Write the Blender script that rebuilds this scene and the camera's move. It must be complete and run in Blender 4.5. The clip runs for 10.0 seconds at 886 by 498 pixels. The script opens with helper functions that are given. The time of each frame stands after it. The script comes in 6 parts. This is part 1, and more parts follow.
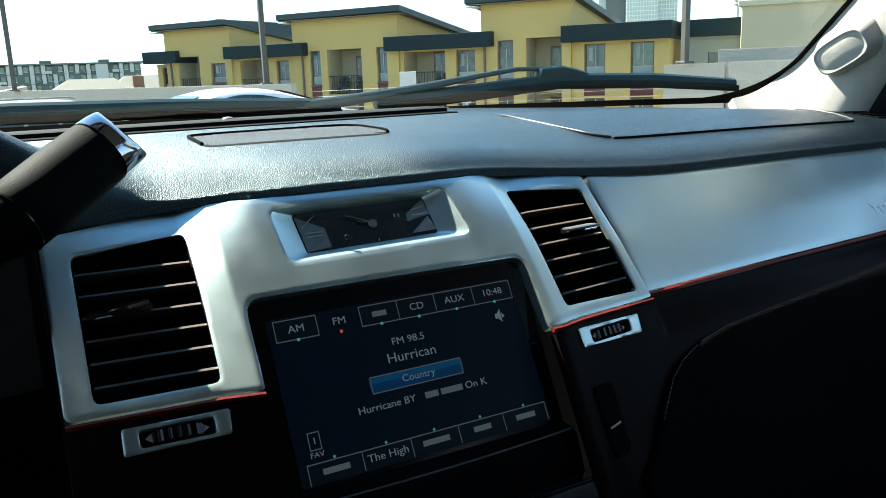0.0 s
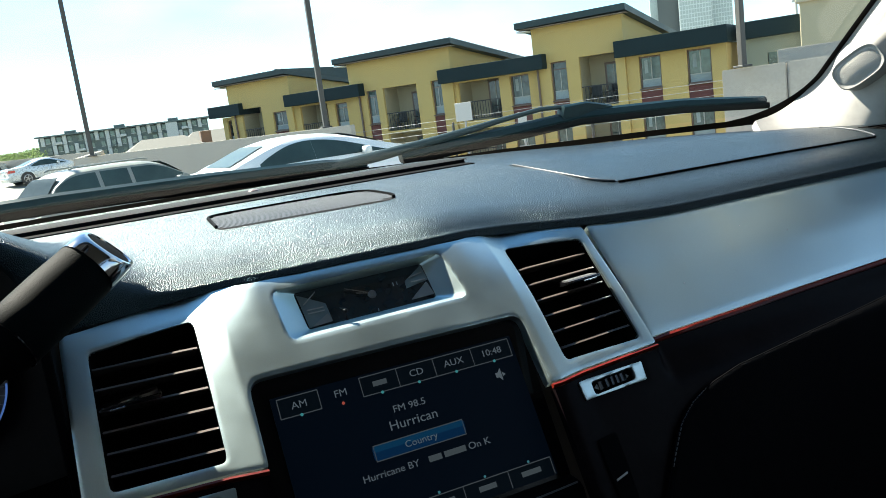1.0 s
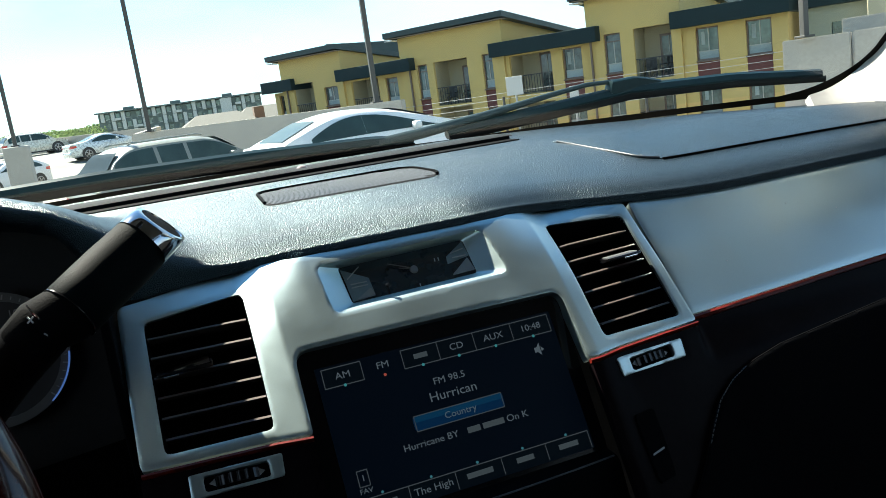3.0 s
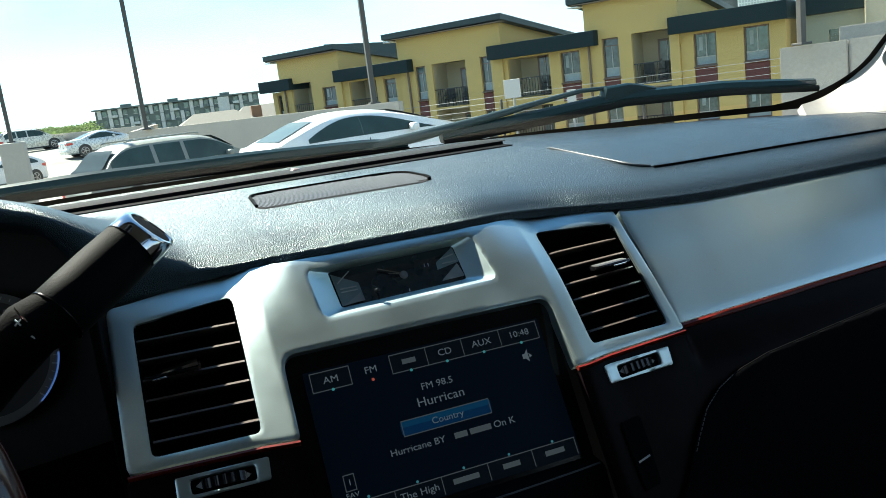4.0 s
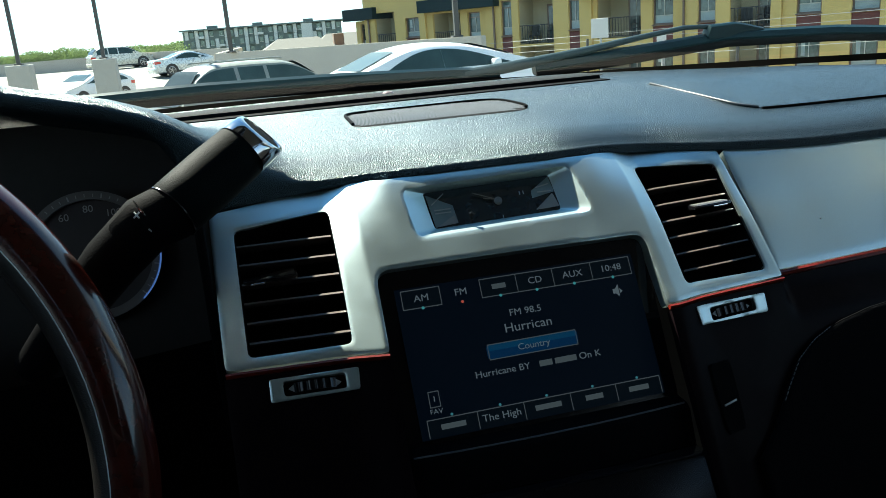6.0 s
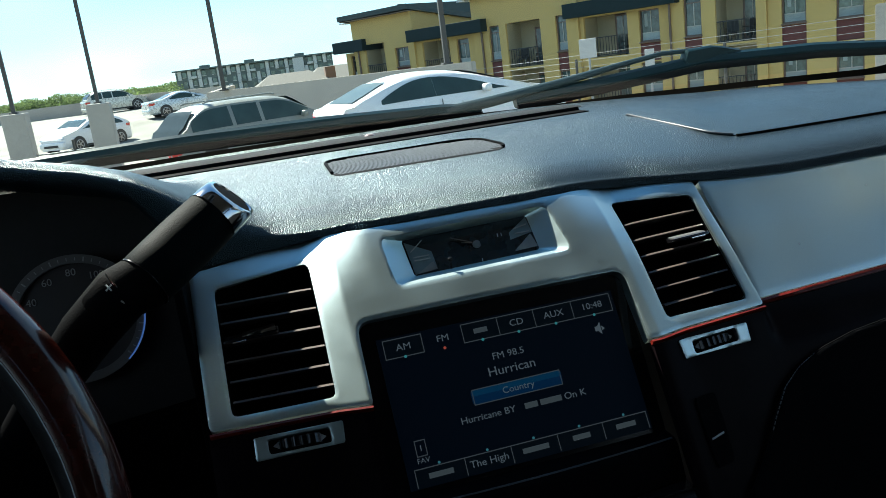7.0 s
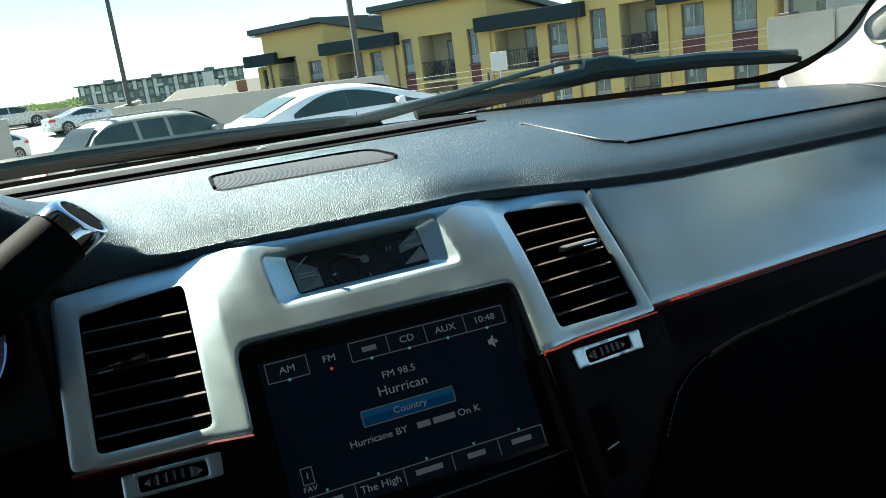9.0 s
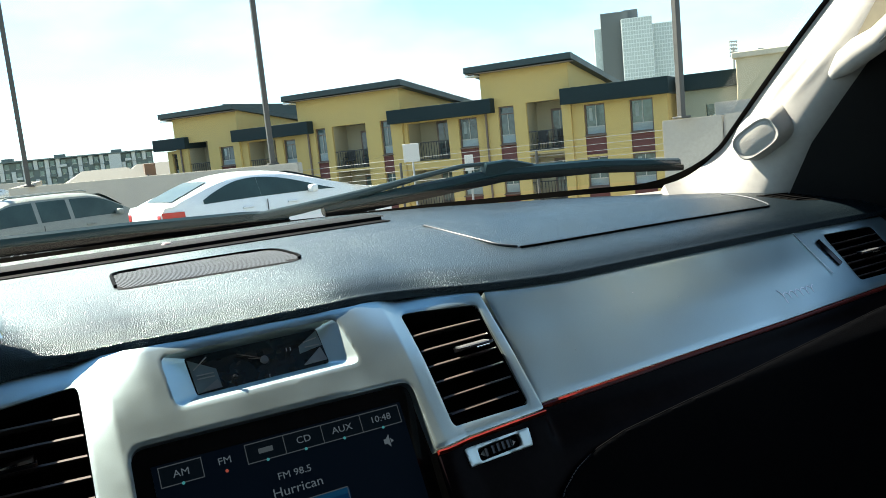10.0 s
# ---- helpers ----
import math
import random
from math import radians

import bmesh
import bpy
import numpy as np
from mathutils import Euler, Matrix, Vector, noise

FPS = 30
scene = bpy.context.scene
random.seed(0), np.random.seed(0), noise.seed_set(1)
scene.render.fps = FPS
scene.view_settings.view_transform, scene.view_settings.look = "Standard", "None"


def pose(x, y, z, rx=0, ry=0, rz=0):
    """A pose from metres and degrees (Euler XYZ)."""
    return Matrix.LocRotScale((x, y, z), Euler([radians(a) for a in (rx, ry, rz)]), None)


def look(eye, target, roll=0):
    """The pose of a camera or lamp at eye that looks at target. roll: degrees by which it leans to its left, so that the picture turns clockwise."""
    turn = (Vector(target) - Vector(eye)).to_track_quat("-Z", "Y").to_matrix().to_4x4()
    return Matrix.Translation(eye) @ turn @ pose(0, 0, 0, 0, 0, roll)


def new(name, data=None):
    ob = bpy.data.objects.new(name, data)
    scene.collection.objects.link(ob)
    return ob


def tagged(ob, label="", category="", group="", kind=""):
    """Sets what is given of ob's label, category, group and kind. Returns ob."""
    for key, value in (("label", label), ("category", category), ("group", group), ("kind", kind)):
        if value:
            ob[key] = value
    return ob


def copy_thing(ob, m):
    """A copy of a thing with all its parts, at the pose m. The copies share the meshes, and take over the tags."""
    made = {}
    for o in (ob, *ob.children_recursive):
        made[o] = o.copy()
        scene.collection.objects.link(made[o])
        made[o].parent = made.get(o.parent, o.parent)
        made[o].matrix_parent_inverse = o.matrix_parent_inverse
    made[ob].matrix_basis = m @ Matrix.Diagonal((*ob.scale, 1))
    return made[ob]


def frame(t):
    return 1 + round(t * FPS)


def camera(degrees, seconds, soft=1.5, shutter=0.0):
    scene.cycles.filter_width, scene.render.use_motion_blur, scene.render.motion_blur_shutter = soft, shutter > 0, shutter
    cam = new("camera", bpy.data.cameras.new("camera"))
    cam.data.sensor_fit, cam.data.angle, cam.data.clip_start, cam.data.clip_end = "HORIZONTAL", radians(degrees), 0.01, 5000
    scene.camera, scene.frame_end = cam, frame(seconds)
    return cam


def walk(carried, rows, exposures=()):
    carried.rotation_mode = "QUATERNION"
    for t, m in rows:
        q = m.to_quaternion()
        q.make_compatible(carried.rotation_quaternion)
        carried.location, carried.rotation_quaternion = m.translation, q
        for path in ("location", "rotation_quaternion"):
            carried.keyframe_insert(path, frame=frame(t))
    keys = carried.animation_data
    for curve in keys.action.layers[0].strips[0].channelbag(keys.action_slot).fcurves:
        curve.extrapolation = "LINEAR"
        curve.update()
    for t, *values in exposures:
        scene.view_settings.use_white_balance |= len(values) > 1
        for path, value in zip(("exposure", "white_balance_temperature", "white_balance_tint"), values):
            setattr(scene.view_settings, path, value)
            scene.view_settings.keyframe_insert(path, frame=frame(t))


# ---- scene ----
import functools

cam = camera(58.7, 10.0, soft=0.8)
PATH = [
    (0, (-0.21, 0.247, 1.402), (0.716, 1.965, 0.965), -2.0),
    (0.2, (-0.191, 0.227, 1.415), (0.643, 1.992, 0.98), -3.6),
    (0.5, (-0.175, 0.216, 1.425), (0.63, 2.002, 1.023), -6.1),
    (1, (-0.168, 0.209, 1.428), (0.613, 2.016, 1.074), -7.5),
    (1.5, (-0.16, 0.201, 1.433), (0.608, 2.014, 1.084), -9.1),
    (2, (-0.167, 0.202, 1.429), (0.532, 2.038, 1.055), -8.2),
    (2.5, (-0.167, 0.2, 1.429), (0.491, 2.046, 1.031), -8.1),
    (4, (-0.162, 0.193, 1.433), (0.502, 2.038, 1.037), -7.1),
    (4.5, (-0.164, 0.195, 1.431), (0.512, 2.039, 1.055), -6.6),
    (5, (-0.168, 0.198, 1.427), (0.474, 2.051, 1.035), -5.7),
    (5.2, (-0.173, 0.204, 1.423), (0.415, 2.068, 1.001), -5.4),
    (5.5, (-0.182, 0.211, 1.417), (0.316, 2.087, 0.933), -4.8),
    (6, (-0.179, 0.199, 1.425), (0.291, 2.069, 0.895), -4.5),
    (6.2, (-0.18, 0.199, 1.428), (0.306, 2.074, 0.929), -4.6),
    (7.3, (-0.159, 0.194, 1.44), (0.315, 2.083, 0.987), -7.9),
    (7.5, (-0.164, 0.195, 1.437), (0.309, 2.089, 1.006), -7.6),
    (8, (-0.149, 0.193, 1.437), (0.347, 2.085, 1.02), -8.0),
    (8.5, (-0.138, 0.197, 1.436), (0.488, 2.043, 0.991), -8.4),
    (9, (-0.136, 0.207, 1.432), (0.541, 2.031, 0.969), -7.6),
    (9.5, (-0.131, 0.205, 1.434), (0.676, 1.974, 0.966), -6.1),
    (9.7, (-0.13, 0.199, 1.439), (0.727, 1.955, 1.013), -5.7),
    (10, (-0.136, 0.179, 1.447), (0.782, 1.935, 1.176), -5.7),
]
EXPOSURES = [
    (0.0, 2.550, 5800, 1), (1.0, 2.350, 5950, 5), (2.5, 2.240, 5900, 4), (4.5, 2.250, 5850, 1), (5.5, 2.200, 5800, 0), (6.0, 2.320, 5800, -1),
    (7.5, 1.780, 5600, 2), (8.0, 1.840, 5600, 2), (9.0, 2.280, 5850, -1), (9.5, 2.430, 5850, 1), (10.0, 2.370, 6100, 5),
]
walk(cam, [(t, look(eye, target, roll)) for t, eye, target, roll in PATH], exposures=EXPOSURES)

# ---- light ----
SUN_DIR = Vector((-0.32, 0.565, 0.705)).normalized()
world = bpy.data.worlds.new("sky")
world.use_nodes = True
scene.world = world
wt = world.node_tree
wt.nodes.clear()
w_out = wt.nodes.new("ShaderNodeOutputWorld")
w_bg = wt.nodes.new("ShaderNodeBackground")
w_sky = wt.nodes.new("ShaderNodeTexSky")
w_sky.sky_type = 'NISHITA'
w_sky.sun_disc = False
w_sky.sun_elevation = math.asin(SUN_DIR.z)
w_sky.sun_rotation = math.atan2(SUN_DIR.x, SUN_DIR.y)
w_sky.dust_density = 0.05
w_sky.air_density = 0.85
w_sky.ozone_density = 2.4
w_bg.inputs["Strength"].default_value = 0.062
# thin bright cloud over the blue
w_tc = wt.nodes.new("ShaderNodeTexCoord")
w_map = wt.nodes.new("ShaderNodeMapping")
w_map.inputs["Scale"].default_value = (1.0, 1.0, 2.6)
w_n = wt.nodes.new("ShaderNodeTexNoise")
w_n.inputs["Scale"].default_value = 2.6
w_n.inputs["Detail"].default_value = 7
w_r = wt.nodes.new("ShaderNodeMapRange")
w_r.inputs[1].default_value, w_r.inputs[2].default_value = 0.38, 0.58
w_r.inputs[3].default_value, w_r.inputs[4].default_value = 0.08, 0.97
w_mix = wt.nodes.new("ShaderNodeMix")
w_mix.data_type = 'RGBA'
w_mix.inputs[7].default_value = (4.2, 4.65, 4.95, 1)
# the cloud thins out overhead
w_sep = wt.nodes.new("ShaderNodeSeparateXYZ")
w_el = wt.nodes.new("ShaderNodeMapRange")
w_el.inputs[1].default_value, w_el.inputs[2].default_value = 0.36, 0.66
w_el.inputs[3].default_value, w_el.inputs[4].default_value = 1.0, 0.03
w_mul = wt.nodes.new("ShaderNodeMath")
w_mul.operation = 'MULTIPLY'
wt.links.new(w_tc.outputs["Generated"], w_sep.inputs[0])
wt.links.new(w_sep.outputs[2], w_el.inputs[0])
wt.links.new(w_r.outputs[0], w_mul.inputs[0])
wt.links.new(w_el.outputs[0], w_mul.inputs[1])
wt.links.new(w_tc.outputs["Generated"], w_map.inputs["Vector"])
wt.links.new(w_map.outputs[0], w_n.inputs["Vector"])
wt.links.new(w_n.outputs[0], w_r.inputs[0])
wt.links.new(w_mul.outputs[0], w_mix.inputs[0])
# a clear, slightly cyan air
w_air = wt.nodes.new("ShaderNodeMix")
w_air.data_type, w_air.blend_type = 'RGBA', 'MULTIPLY'
w_air.inputs[0].default_value = 1.0
w_air.inputs[7].default_value = (0.84, 1.0, 0.96, 1)
wt.links.new(w_sky.outputs[0], w_air.inputs[6])
wt.links.new(w_air.outputs[2], w_mix.inputs[6])
wt.links.new(w_mix.outputs[2], w_bg.inputs["Color"])
wt.links.new(w_bg.outputs[0], w_out.inputs["Surface"])
sun_data = bpy.data.lights.new("sun", 'SUN')
sun_data.energy, sun_data.angle, sun_data.color = 5.0, radians(0.6), (1.0, 0.88, 0.70)
sun = new("sun", sun_data)
sun.matrix_world = look((0, 0, 30), Vector((0, 0, 30)) - SUN_DIR)

# ---- helpers of this scene ----


def mat(name, col, rough=0.5, metal=0.0, var=0.12, scale=8.0, fine=120.0, bump=0.0, bump_scale=200.0, kind='noise', spec=0.5, coat=0.0, col2=None, island=0.0, deep=1.0, ior=1.5, sheen=None):
    """Procedural surface: two scales of colour change, uneven gloss and fine relief."""
    m = bpy.data.materials.new(name)
    m.use_nodes = True
    nt = m.node_tree
    b = nt.nodes["Principled BSDF"]
    b.inputs["Metallic"].default_value = metal
    b.inputs["Specular IOR Level"].default_value = spec
    b.inputs["Coat Weight"].default_value = coat
    b.inputs["IOR"].default_value = ior
    if sheen:
        b.inputs["Specular Tint"].default_value = (*sheen, 1)
    tc = nt.nodes.new("ShaderNodeTexCoord")
    n1 = nt.nodes.new("ShaderNodeTexNoise")
    n1.inputs["Scale"].default_value = scale
    n1.inputs["Detail"].default_value = 5
    n2 = nt.nodes.new("ShaderNodeTexNoise")
    n2.inputs["Scale"].default_value = fine
    n2.inputs["Detail"].default_value = 3
    for n in (n1, n2):
        nt.links.new(tc.outputs["Object"], n.inputs["Vector"])
    add = nt.nodes.new("ShaderNodeMath")
    add.operation = 'ADD'
    nt.links.new(n1.outputs[0], add.inputs[0])
    nt.links.new(n2.outputs[0], add.inputs[1])
    half = nt.nodes.new("ShaderNodeMath")
    half.operation = 'MULTIPLY'
    half.inputs[1].default_value = 0.5
    nt.links.new(add.outputs[0], half.inputs[0])
    src = half
    if island:
        oi = nt.nodes.new("ShaderNodeObjectInfo")
        mr0 = nt.nodes.new("ShaderNodeMapRange")
        mr0.inputs[3].default_value, mr0.inputs[4].default_value = -island, island
        nt.links.new(oi.outputs["Random"], mr0.inputs[0])
        plus = nt.nodes.new("ShaderNodeMath")
        nt.links.new(half.outputs[0], plus.inputs[0])
        nt.links.new(mr0.outputs[0], plus.inputs[1])
        src = plus
    ramp = nt.nodes.new("ShaderNodeValToRGB")
    ramp.color_ramp.elements[0].position, ramp.color_ramp.elements[1].position = 0.3, 0.7
    c2 = col2 or tuple(min(1.0, c * (1 + var)) for c in col)
    c1 = tuple(c * (1 - var) for c in col)
    ramp.color_ramp.elements[0].color, ramp.color_ramp.elements[1].color = (*c1, 1), (*c2, 1)
    nt.links.new(src.outputs[0], ramp.inputs[0])
    nt.links.new(ramp.outputs[0], b.inputs["Base Color"])
    mr = nt.nodes.new("ShaderNodeMapRange")
    mr.inputs[1].default_value, mr.inputs[2].default_value = 0.3, 0.7
    mr.inputs[3].default_value, mr.inputs[4].default_value = max(0.02, rough * 0.85), min(1.0, rough * 1.15)
    nt.links.new(n1.outputs[0], mr.inputs[0])
    nt.links.new(mr.outputs[0], b.inputs["Roughness"])
    if bump:
        if kind == 'cells':
            t = nt.nodes.new("ShaderNodeTexVoronoi")
            t.feature = 'F1'
        else:
            t = nt.nodes.new("ShaderNodeTexNoise")
            t.inputs["Detail"].default_value = 4
        t.inputs["Scale"].default_value = bump_scale
        nt.links.new(tc.outputs["Object"], t.inputs["Vector"])
        bp = nt.nodes.new("ShaderNodeBump")
        bp.inputs["Strength"].default_value = bump
        bp.inputs["Distance"].default_value = 0.8 * deep / bump_scale
        bp.invert = kind == 'cells'
        nt.links.new(t.outputs[0], bp.inputs["Height"])
        nt.links.new(bp.outputs[0], b.inputs["Normal"])
    return m


def glow(name, col, strength):
    m = bpy.data.materials.new(name)
    m.use_nodes = True
    b = m.node_tree.nodes["Principled BSDF"]
    b.inputs["Base Color"].default_value = (0.01, 0.01, 0.012, 1)
    b.inputs["Emission Color"].default_value = (*col, 1)
    b.inputs["Emission Strength"].default_value = strength
    b.inputs["Roughness"].default_value = 0.3
    b.inputs["Specular IOR Level"].default_value = 0.06
    return m


def clear_glass(name, tint, gloss, rough=0.02):
    m = bpy.data.materials.new(name)
    m.use_nodes = True
    nt = m.node_tree
    nt.nodes.clear()
    o = nt.nodes.new("ShaderNodeOutputMaterial")
    tr = nt.nodes.new("ShaderNodeBsdfTransparent")
    tr.inputs[0].default_value = (*tint, 1)
    gl = nt.nodes.new("ShaderNodeBsdfGlossy")
    gl.inputs["Roughness"].default_value = rough
    fr = nt.nodes.new("ShaderNodeFresnel")
    fr.inputs["IOR"].default_value = gloss
    mx = nt.nodes.new("ShaderNodeMixShader")
    nt.links.new(fr.outputs[0], mx.inputs[0])
    nt.links.new(tr.outputs[0], mx.inputs[1])
    nt.links.new(gl.outputs[0], mx.inputs[2])
    nt.links.new(mx.outputs[0], o.inputs["Surface"])
    return m


def thing(name, at, label, category, group="", kind="", turn=0.0):
    e = new(name)
    e.empty_display_size = 0.1
    e.matrix_world = pose(*at, 0, 0, turn)
    return tagged(e, label, category, group, kind)


def part(name, bm, material, parent=None, label="", local=False, smooth=None):
    """Links a bmesh as one mesh object under a thing or a part. Coordinates are the world's, or the parent's if local."""
    me = bpy.data.meshes.new(name)
    bm.normal_update()
    if smooth is not None:
        for fc in bm.faces:
            fc.smooth = True
        for e in bm.edges:
            if len(e.link_faces) == 2 and e.calc_face_angle(0) > radians(smooth):
                e.smooth = False
    bm.to_mesh(me)
    bm.free()
    me.materials.append(material)
    ob = new(name, me)
    if parent is not None:
        ob.parent = parent
        if not local:
            top = parent
            m = parent.matrix_basis.copy()
            while top.parent is not None:
                m = top.parent.matrix_basis @ top.matrix_parent_inverse @ m
                top = top.parent
            ob.matrix_parent_inverse = m.inverted()
    if label:
        ob["label"] = label
    return ob


def box(bm, c, s, bevel=0.0, m=None, seg=2):
    r = bmesh.ops.create_cube(bm, size=1.0)
    vs = r["verts"]
    for v in vs:
        v.co = Vector((v.co.x * s[0], v.co.y * s[1], v.co.z * s[2]))
    if bevel:
        es = list({e for v in vs for e in v.link_edges})
        r = bmesh.ops.bevel(bm, geom=es + vs, offset=bevel, segments=seg, affect='EDGES', profile=0.5)
        vs = list({v for fc in r["faces"] for v in fc.verts} | {v for v in vs if v.is_valid})
    mm = m if m is not None else Matrix.Identity(4)
    for v in vs:
        v.co = mm @ (v.co + Vector(c)) if m is None else mm @ v.co + Vector(c)
    return vs


def boxbm(c, s, bevel=0.0, m=None, seg=2):
    bm = bmesh.new()
    box(bm, c, s, bevel, m, seg)
    return bm


def loft(bm, rings, closed=True, caps=True):
    rows = [[bm.verts.new(p) for p in ring] for ring in rings]
    n = len(rows[0])
    for a, b in zip(rows, rows[1:]):
        for i in range(n if closed else n - 1):
            j = (i + 1) % n
            bm.faces.new((a[i], a[j], b[j], b[i]))
    if caps and closed:
        bm.faces.new(rows[0][::-1])
        bm.faces.new(rows[-1])
    return rows


def tube(bm, pts, rad, n=10, caps=True, flat=1.0, up=Vector((0, 0, 1))):
    """A round or flattened bar along points; rad may be a list."""
    pts = [Vector(p) for p in pts]
    rads = rad if isinstance(rad, (list, tuple)) else [rad] * len(pts)
    rings = []
    for i, p in enumerate(pts):
        d = (pts[min(i + 1, len(pts) - 1)] - pts[max(i - 1, 0)]).normalized()
        a = d.cross(up)
        a = a.normalized() if a.length > 1e-4 else d.cross(Vector((1, 0, 0))).normalized()
        b = a.cross(d)
        rings.append([p + (a * math.cos(2 * math.pi * k / n) + b * math.sin(2 * math.pi * k / n) * flat) * rads[i] for k in range(n)])
    loft(bm, rings, True, caps)


def round_poly(pts, r, n=5):
    out = []
    k = len(pts)
    rs = r if isinstance(r, (list, tuple)) else [r] * k
    for i in range(k):
        p, a, b = Vector(pts[i]), Vector(pts[i - 1]), Vector(pts[(i + 1) % k])
        if rs[i] <= 0:
            out.append(tuple(p))
            continue
        da, db = (a - p), (b - p)
        c = min(rs[i], da.length * 0.45, db.length * 0.45)
        p0, p1 = p + da.normalized() * c, p + db.normalized() * c
        for j in range(n + 1):
            t = j / n
            out.append(tuple((1 - t) ** 2 * p0 + 2 * t * (1 - t) * p + t * t * p1))
    return out


def inside(poly, X, Z):
    P = np.array(poly)
    Q = np.roll(P, -1, 0)
    r = np.zeros(X.shape, bool)
    for (x0, z0), (x1, z1) in zip(P, Q):
        if z0 == z1:
            continue
        c = ((z0 > Z) != (z1 > Z)) & (X < (x1 - x0) * (Z - z0) / (z1 - z0) + x0)
        r ^= c
    return r


def snap(poly, x, z):
    P = np.array(poly)
    Q = np.roll(P, -1, 0)
    d = Q - P
    t = np.clip((((x, z) - P) * d).sum(1) / np.maximum((d * d).sum(1), 1e-12), 0, 1)
    c = P + d * t[:, None]
    q = ((c - (x, z)) ** 2).sum(1)
    i = q.argmin()
    return c[i], q[i]


def plate(outline, holes, surf, step, back, edge=0.0):
    """A curved sheet with holes: surf(a, b, depth) gives its places; rims reach back by that depth, edges rounded off by edge."""
    P = np.array(outline)
    a = np.arange(P[:, 0].min() - step, P[:, 0].max() + step * 2, step)
    b = np.arange(P[:, 1].min() - step, P[:, 1].max() + step * 2, step)
    A, B = np.meshgrid((a[:-1] + a[1:]) / 2, (b[:-1] + b[1:]) / 2, indexing='ij')
    keep = inside(outline, A, B)
    for h in holes:
        keep &= ~inside(h, A, B)
    bm = bmesh.new()
    verts, count = {}, {}
    cells = np.argwhere(keep)
    for i, j in cells:
        for k in ((i, j), (i + 1, j), (i + 1, j + 1), (i, j + 1)):
            count[k] = count.get(k, 0) + 1
    place = {}
    for (i, j), n in count.items():
        x, z, d = a[i], b[j], 0.0
        if n < 4:
            best = min((snap(c, x, z) for c in (outline, *holes)), key=lambda q: q[1])
            x, z = best[0]
            d = edge
        place[(i, j)] = (x, z)
        verts[(i, j)] = bm.verts.new(surf(x, z, d))
    ec = {}
    for i, j in cells:
        ks = ((i, j), (i + 1, j), (i + 1, j + 1), (i, j + 1))
        bm.faces.new([verts[k] for k in ks])
        for q in range(4):
            e = (ks[q], ks[(q + 1) % 4])
            if (e[1], e[0]) in ec:
                del ec[(e[1], e[0])]
            else:
                ec[e] = 1
    deep = {}
    for e in ec:
        for k in e:
            if k not in deep:
                deep[k] = bm.verts.new(surf(*place[k], back))
    for p, q in ec:
        try:
            bm.faces.new((verts[q], verts[p], deep[p], deep[q]))
        except ValueError:
            pass
    bm.normal_update()
    for fc in bm.faces:
        fc.smooth = True
    for e in bm.edges:
        if len(e.link_faces) == 2 and e.calc_face_angle(0) > radians(38):
            e.smooth = False
    return bm


def warped(poly, low, high, tall):
    """An outline in x and z, laid out between a lower and an upper edge as 0 to tall."""
    out = []
    for p, q in zip(poly, poly[1:] + poly[:1]):
        n = max(1, int(math.hypot(q[0] - p[0], q[1] - p[1]) / 0.003))
        for k in range(n):
            x, z = p[0] + (q[0] - p[0]) * k / n, p[1] + (q[1] - p[1]) * k / n
            out.append((x, (z - low(x)) / (high(x) - low(x)) * tall))
    return out


def unwarped(surf, low, high, tall):
    return lambda x, b, d: surf(x, low(x) + b / tall * (high(x) - low(x)), d)


def grid(fn, na, nb):
    """A sheet from fn(s, t), both 0 to 1."""
    bm = bmesh.new()
    rows = [[bm.verts.new(fn(i / na, j / nb)) for j in range(nb + 1)] for i in range(na + 1)]
    for i in range(na):
        for j in range(nb):
            bm.faces.new((rows[i][j], rows[i + 1][j], rows[i + 1][j + 1], rows[i][j + 1]))
    for fc in bm.faces:
        fc.smooth = True
    return bm


def words(name, text, size, m, material, parent, align='CENTER', depth=0.0002, local=False, wide=1.0):
    cu = bpy.data.curves.new(name, 'FONT')
    cu.body, cu.size, cu.align_x, cu.align_y, cu.extrude, cu.resolution_u = text, size, align, 'CENTER', depth, 3
    tmp = new(name, cu)
    me = bpy.data.meshes.new_from_object(tmp.evaluated_get(bpy.context.evaluated_depsgraph_get()))
    bpy.data.objects.remove(tmp)
    bm = bmesh.new()
    bm.from_mesh(me)
    bm.transform(m @ Matrix.Diagonal((wide, 1.0, 1.0, 1.0)))
    return part(name, bm, material, parent, local=local)


def lerp(x, table):
    return float(np.interp(x, [p[0] for p in table], [p[1] for p in table]))


def sstep(a, b, x):
    t = min(1.0, max(0.0, (x - a) / (b - a)))
    return t * t * (3 - 2 * t)


# ---- materials ----
M_VINYL = mat("black_grained_vinyl", (0.0032, 0.0062, 0.0088), 0.34, var=0.2, bump=0.85, bump_scale=1150.0, kind='cells', spec=0.5, deep=1.15, ior=1.53, sheen=(0.60, 0.87, 1.0))
M_STRIP = mat("grey_smooth_vinyl", (0.017, 0.020, 0.022), 0.75, var=0.15, bump=0.3, bump_scale=1500.0, kind='cells', spec=0.08)
M_DARKCHROME = mat("dark_chrome", (0.42, 0.43, 0.45), 0.1, metal=1.0, var=0.05)
M_VINYL_SOFT = mat("black_soft_plastic", (0.0026, 0.0027, 0.0032), 0.65, var=0.2, spec=0.025, bump=0.25, bump_scale=900.0)
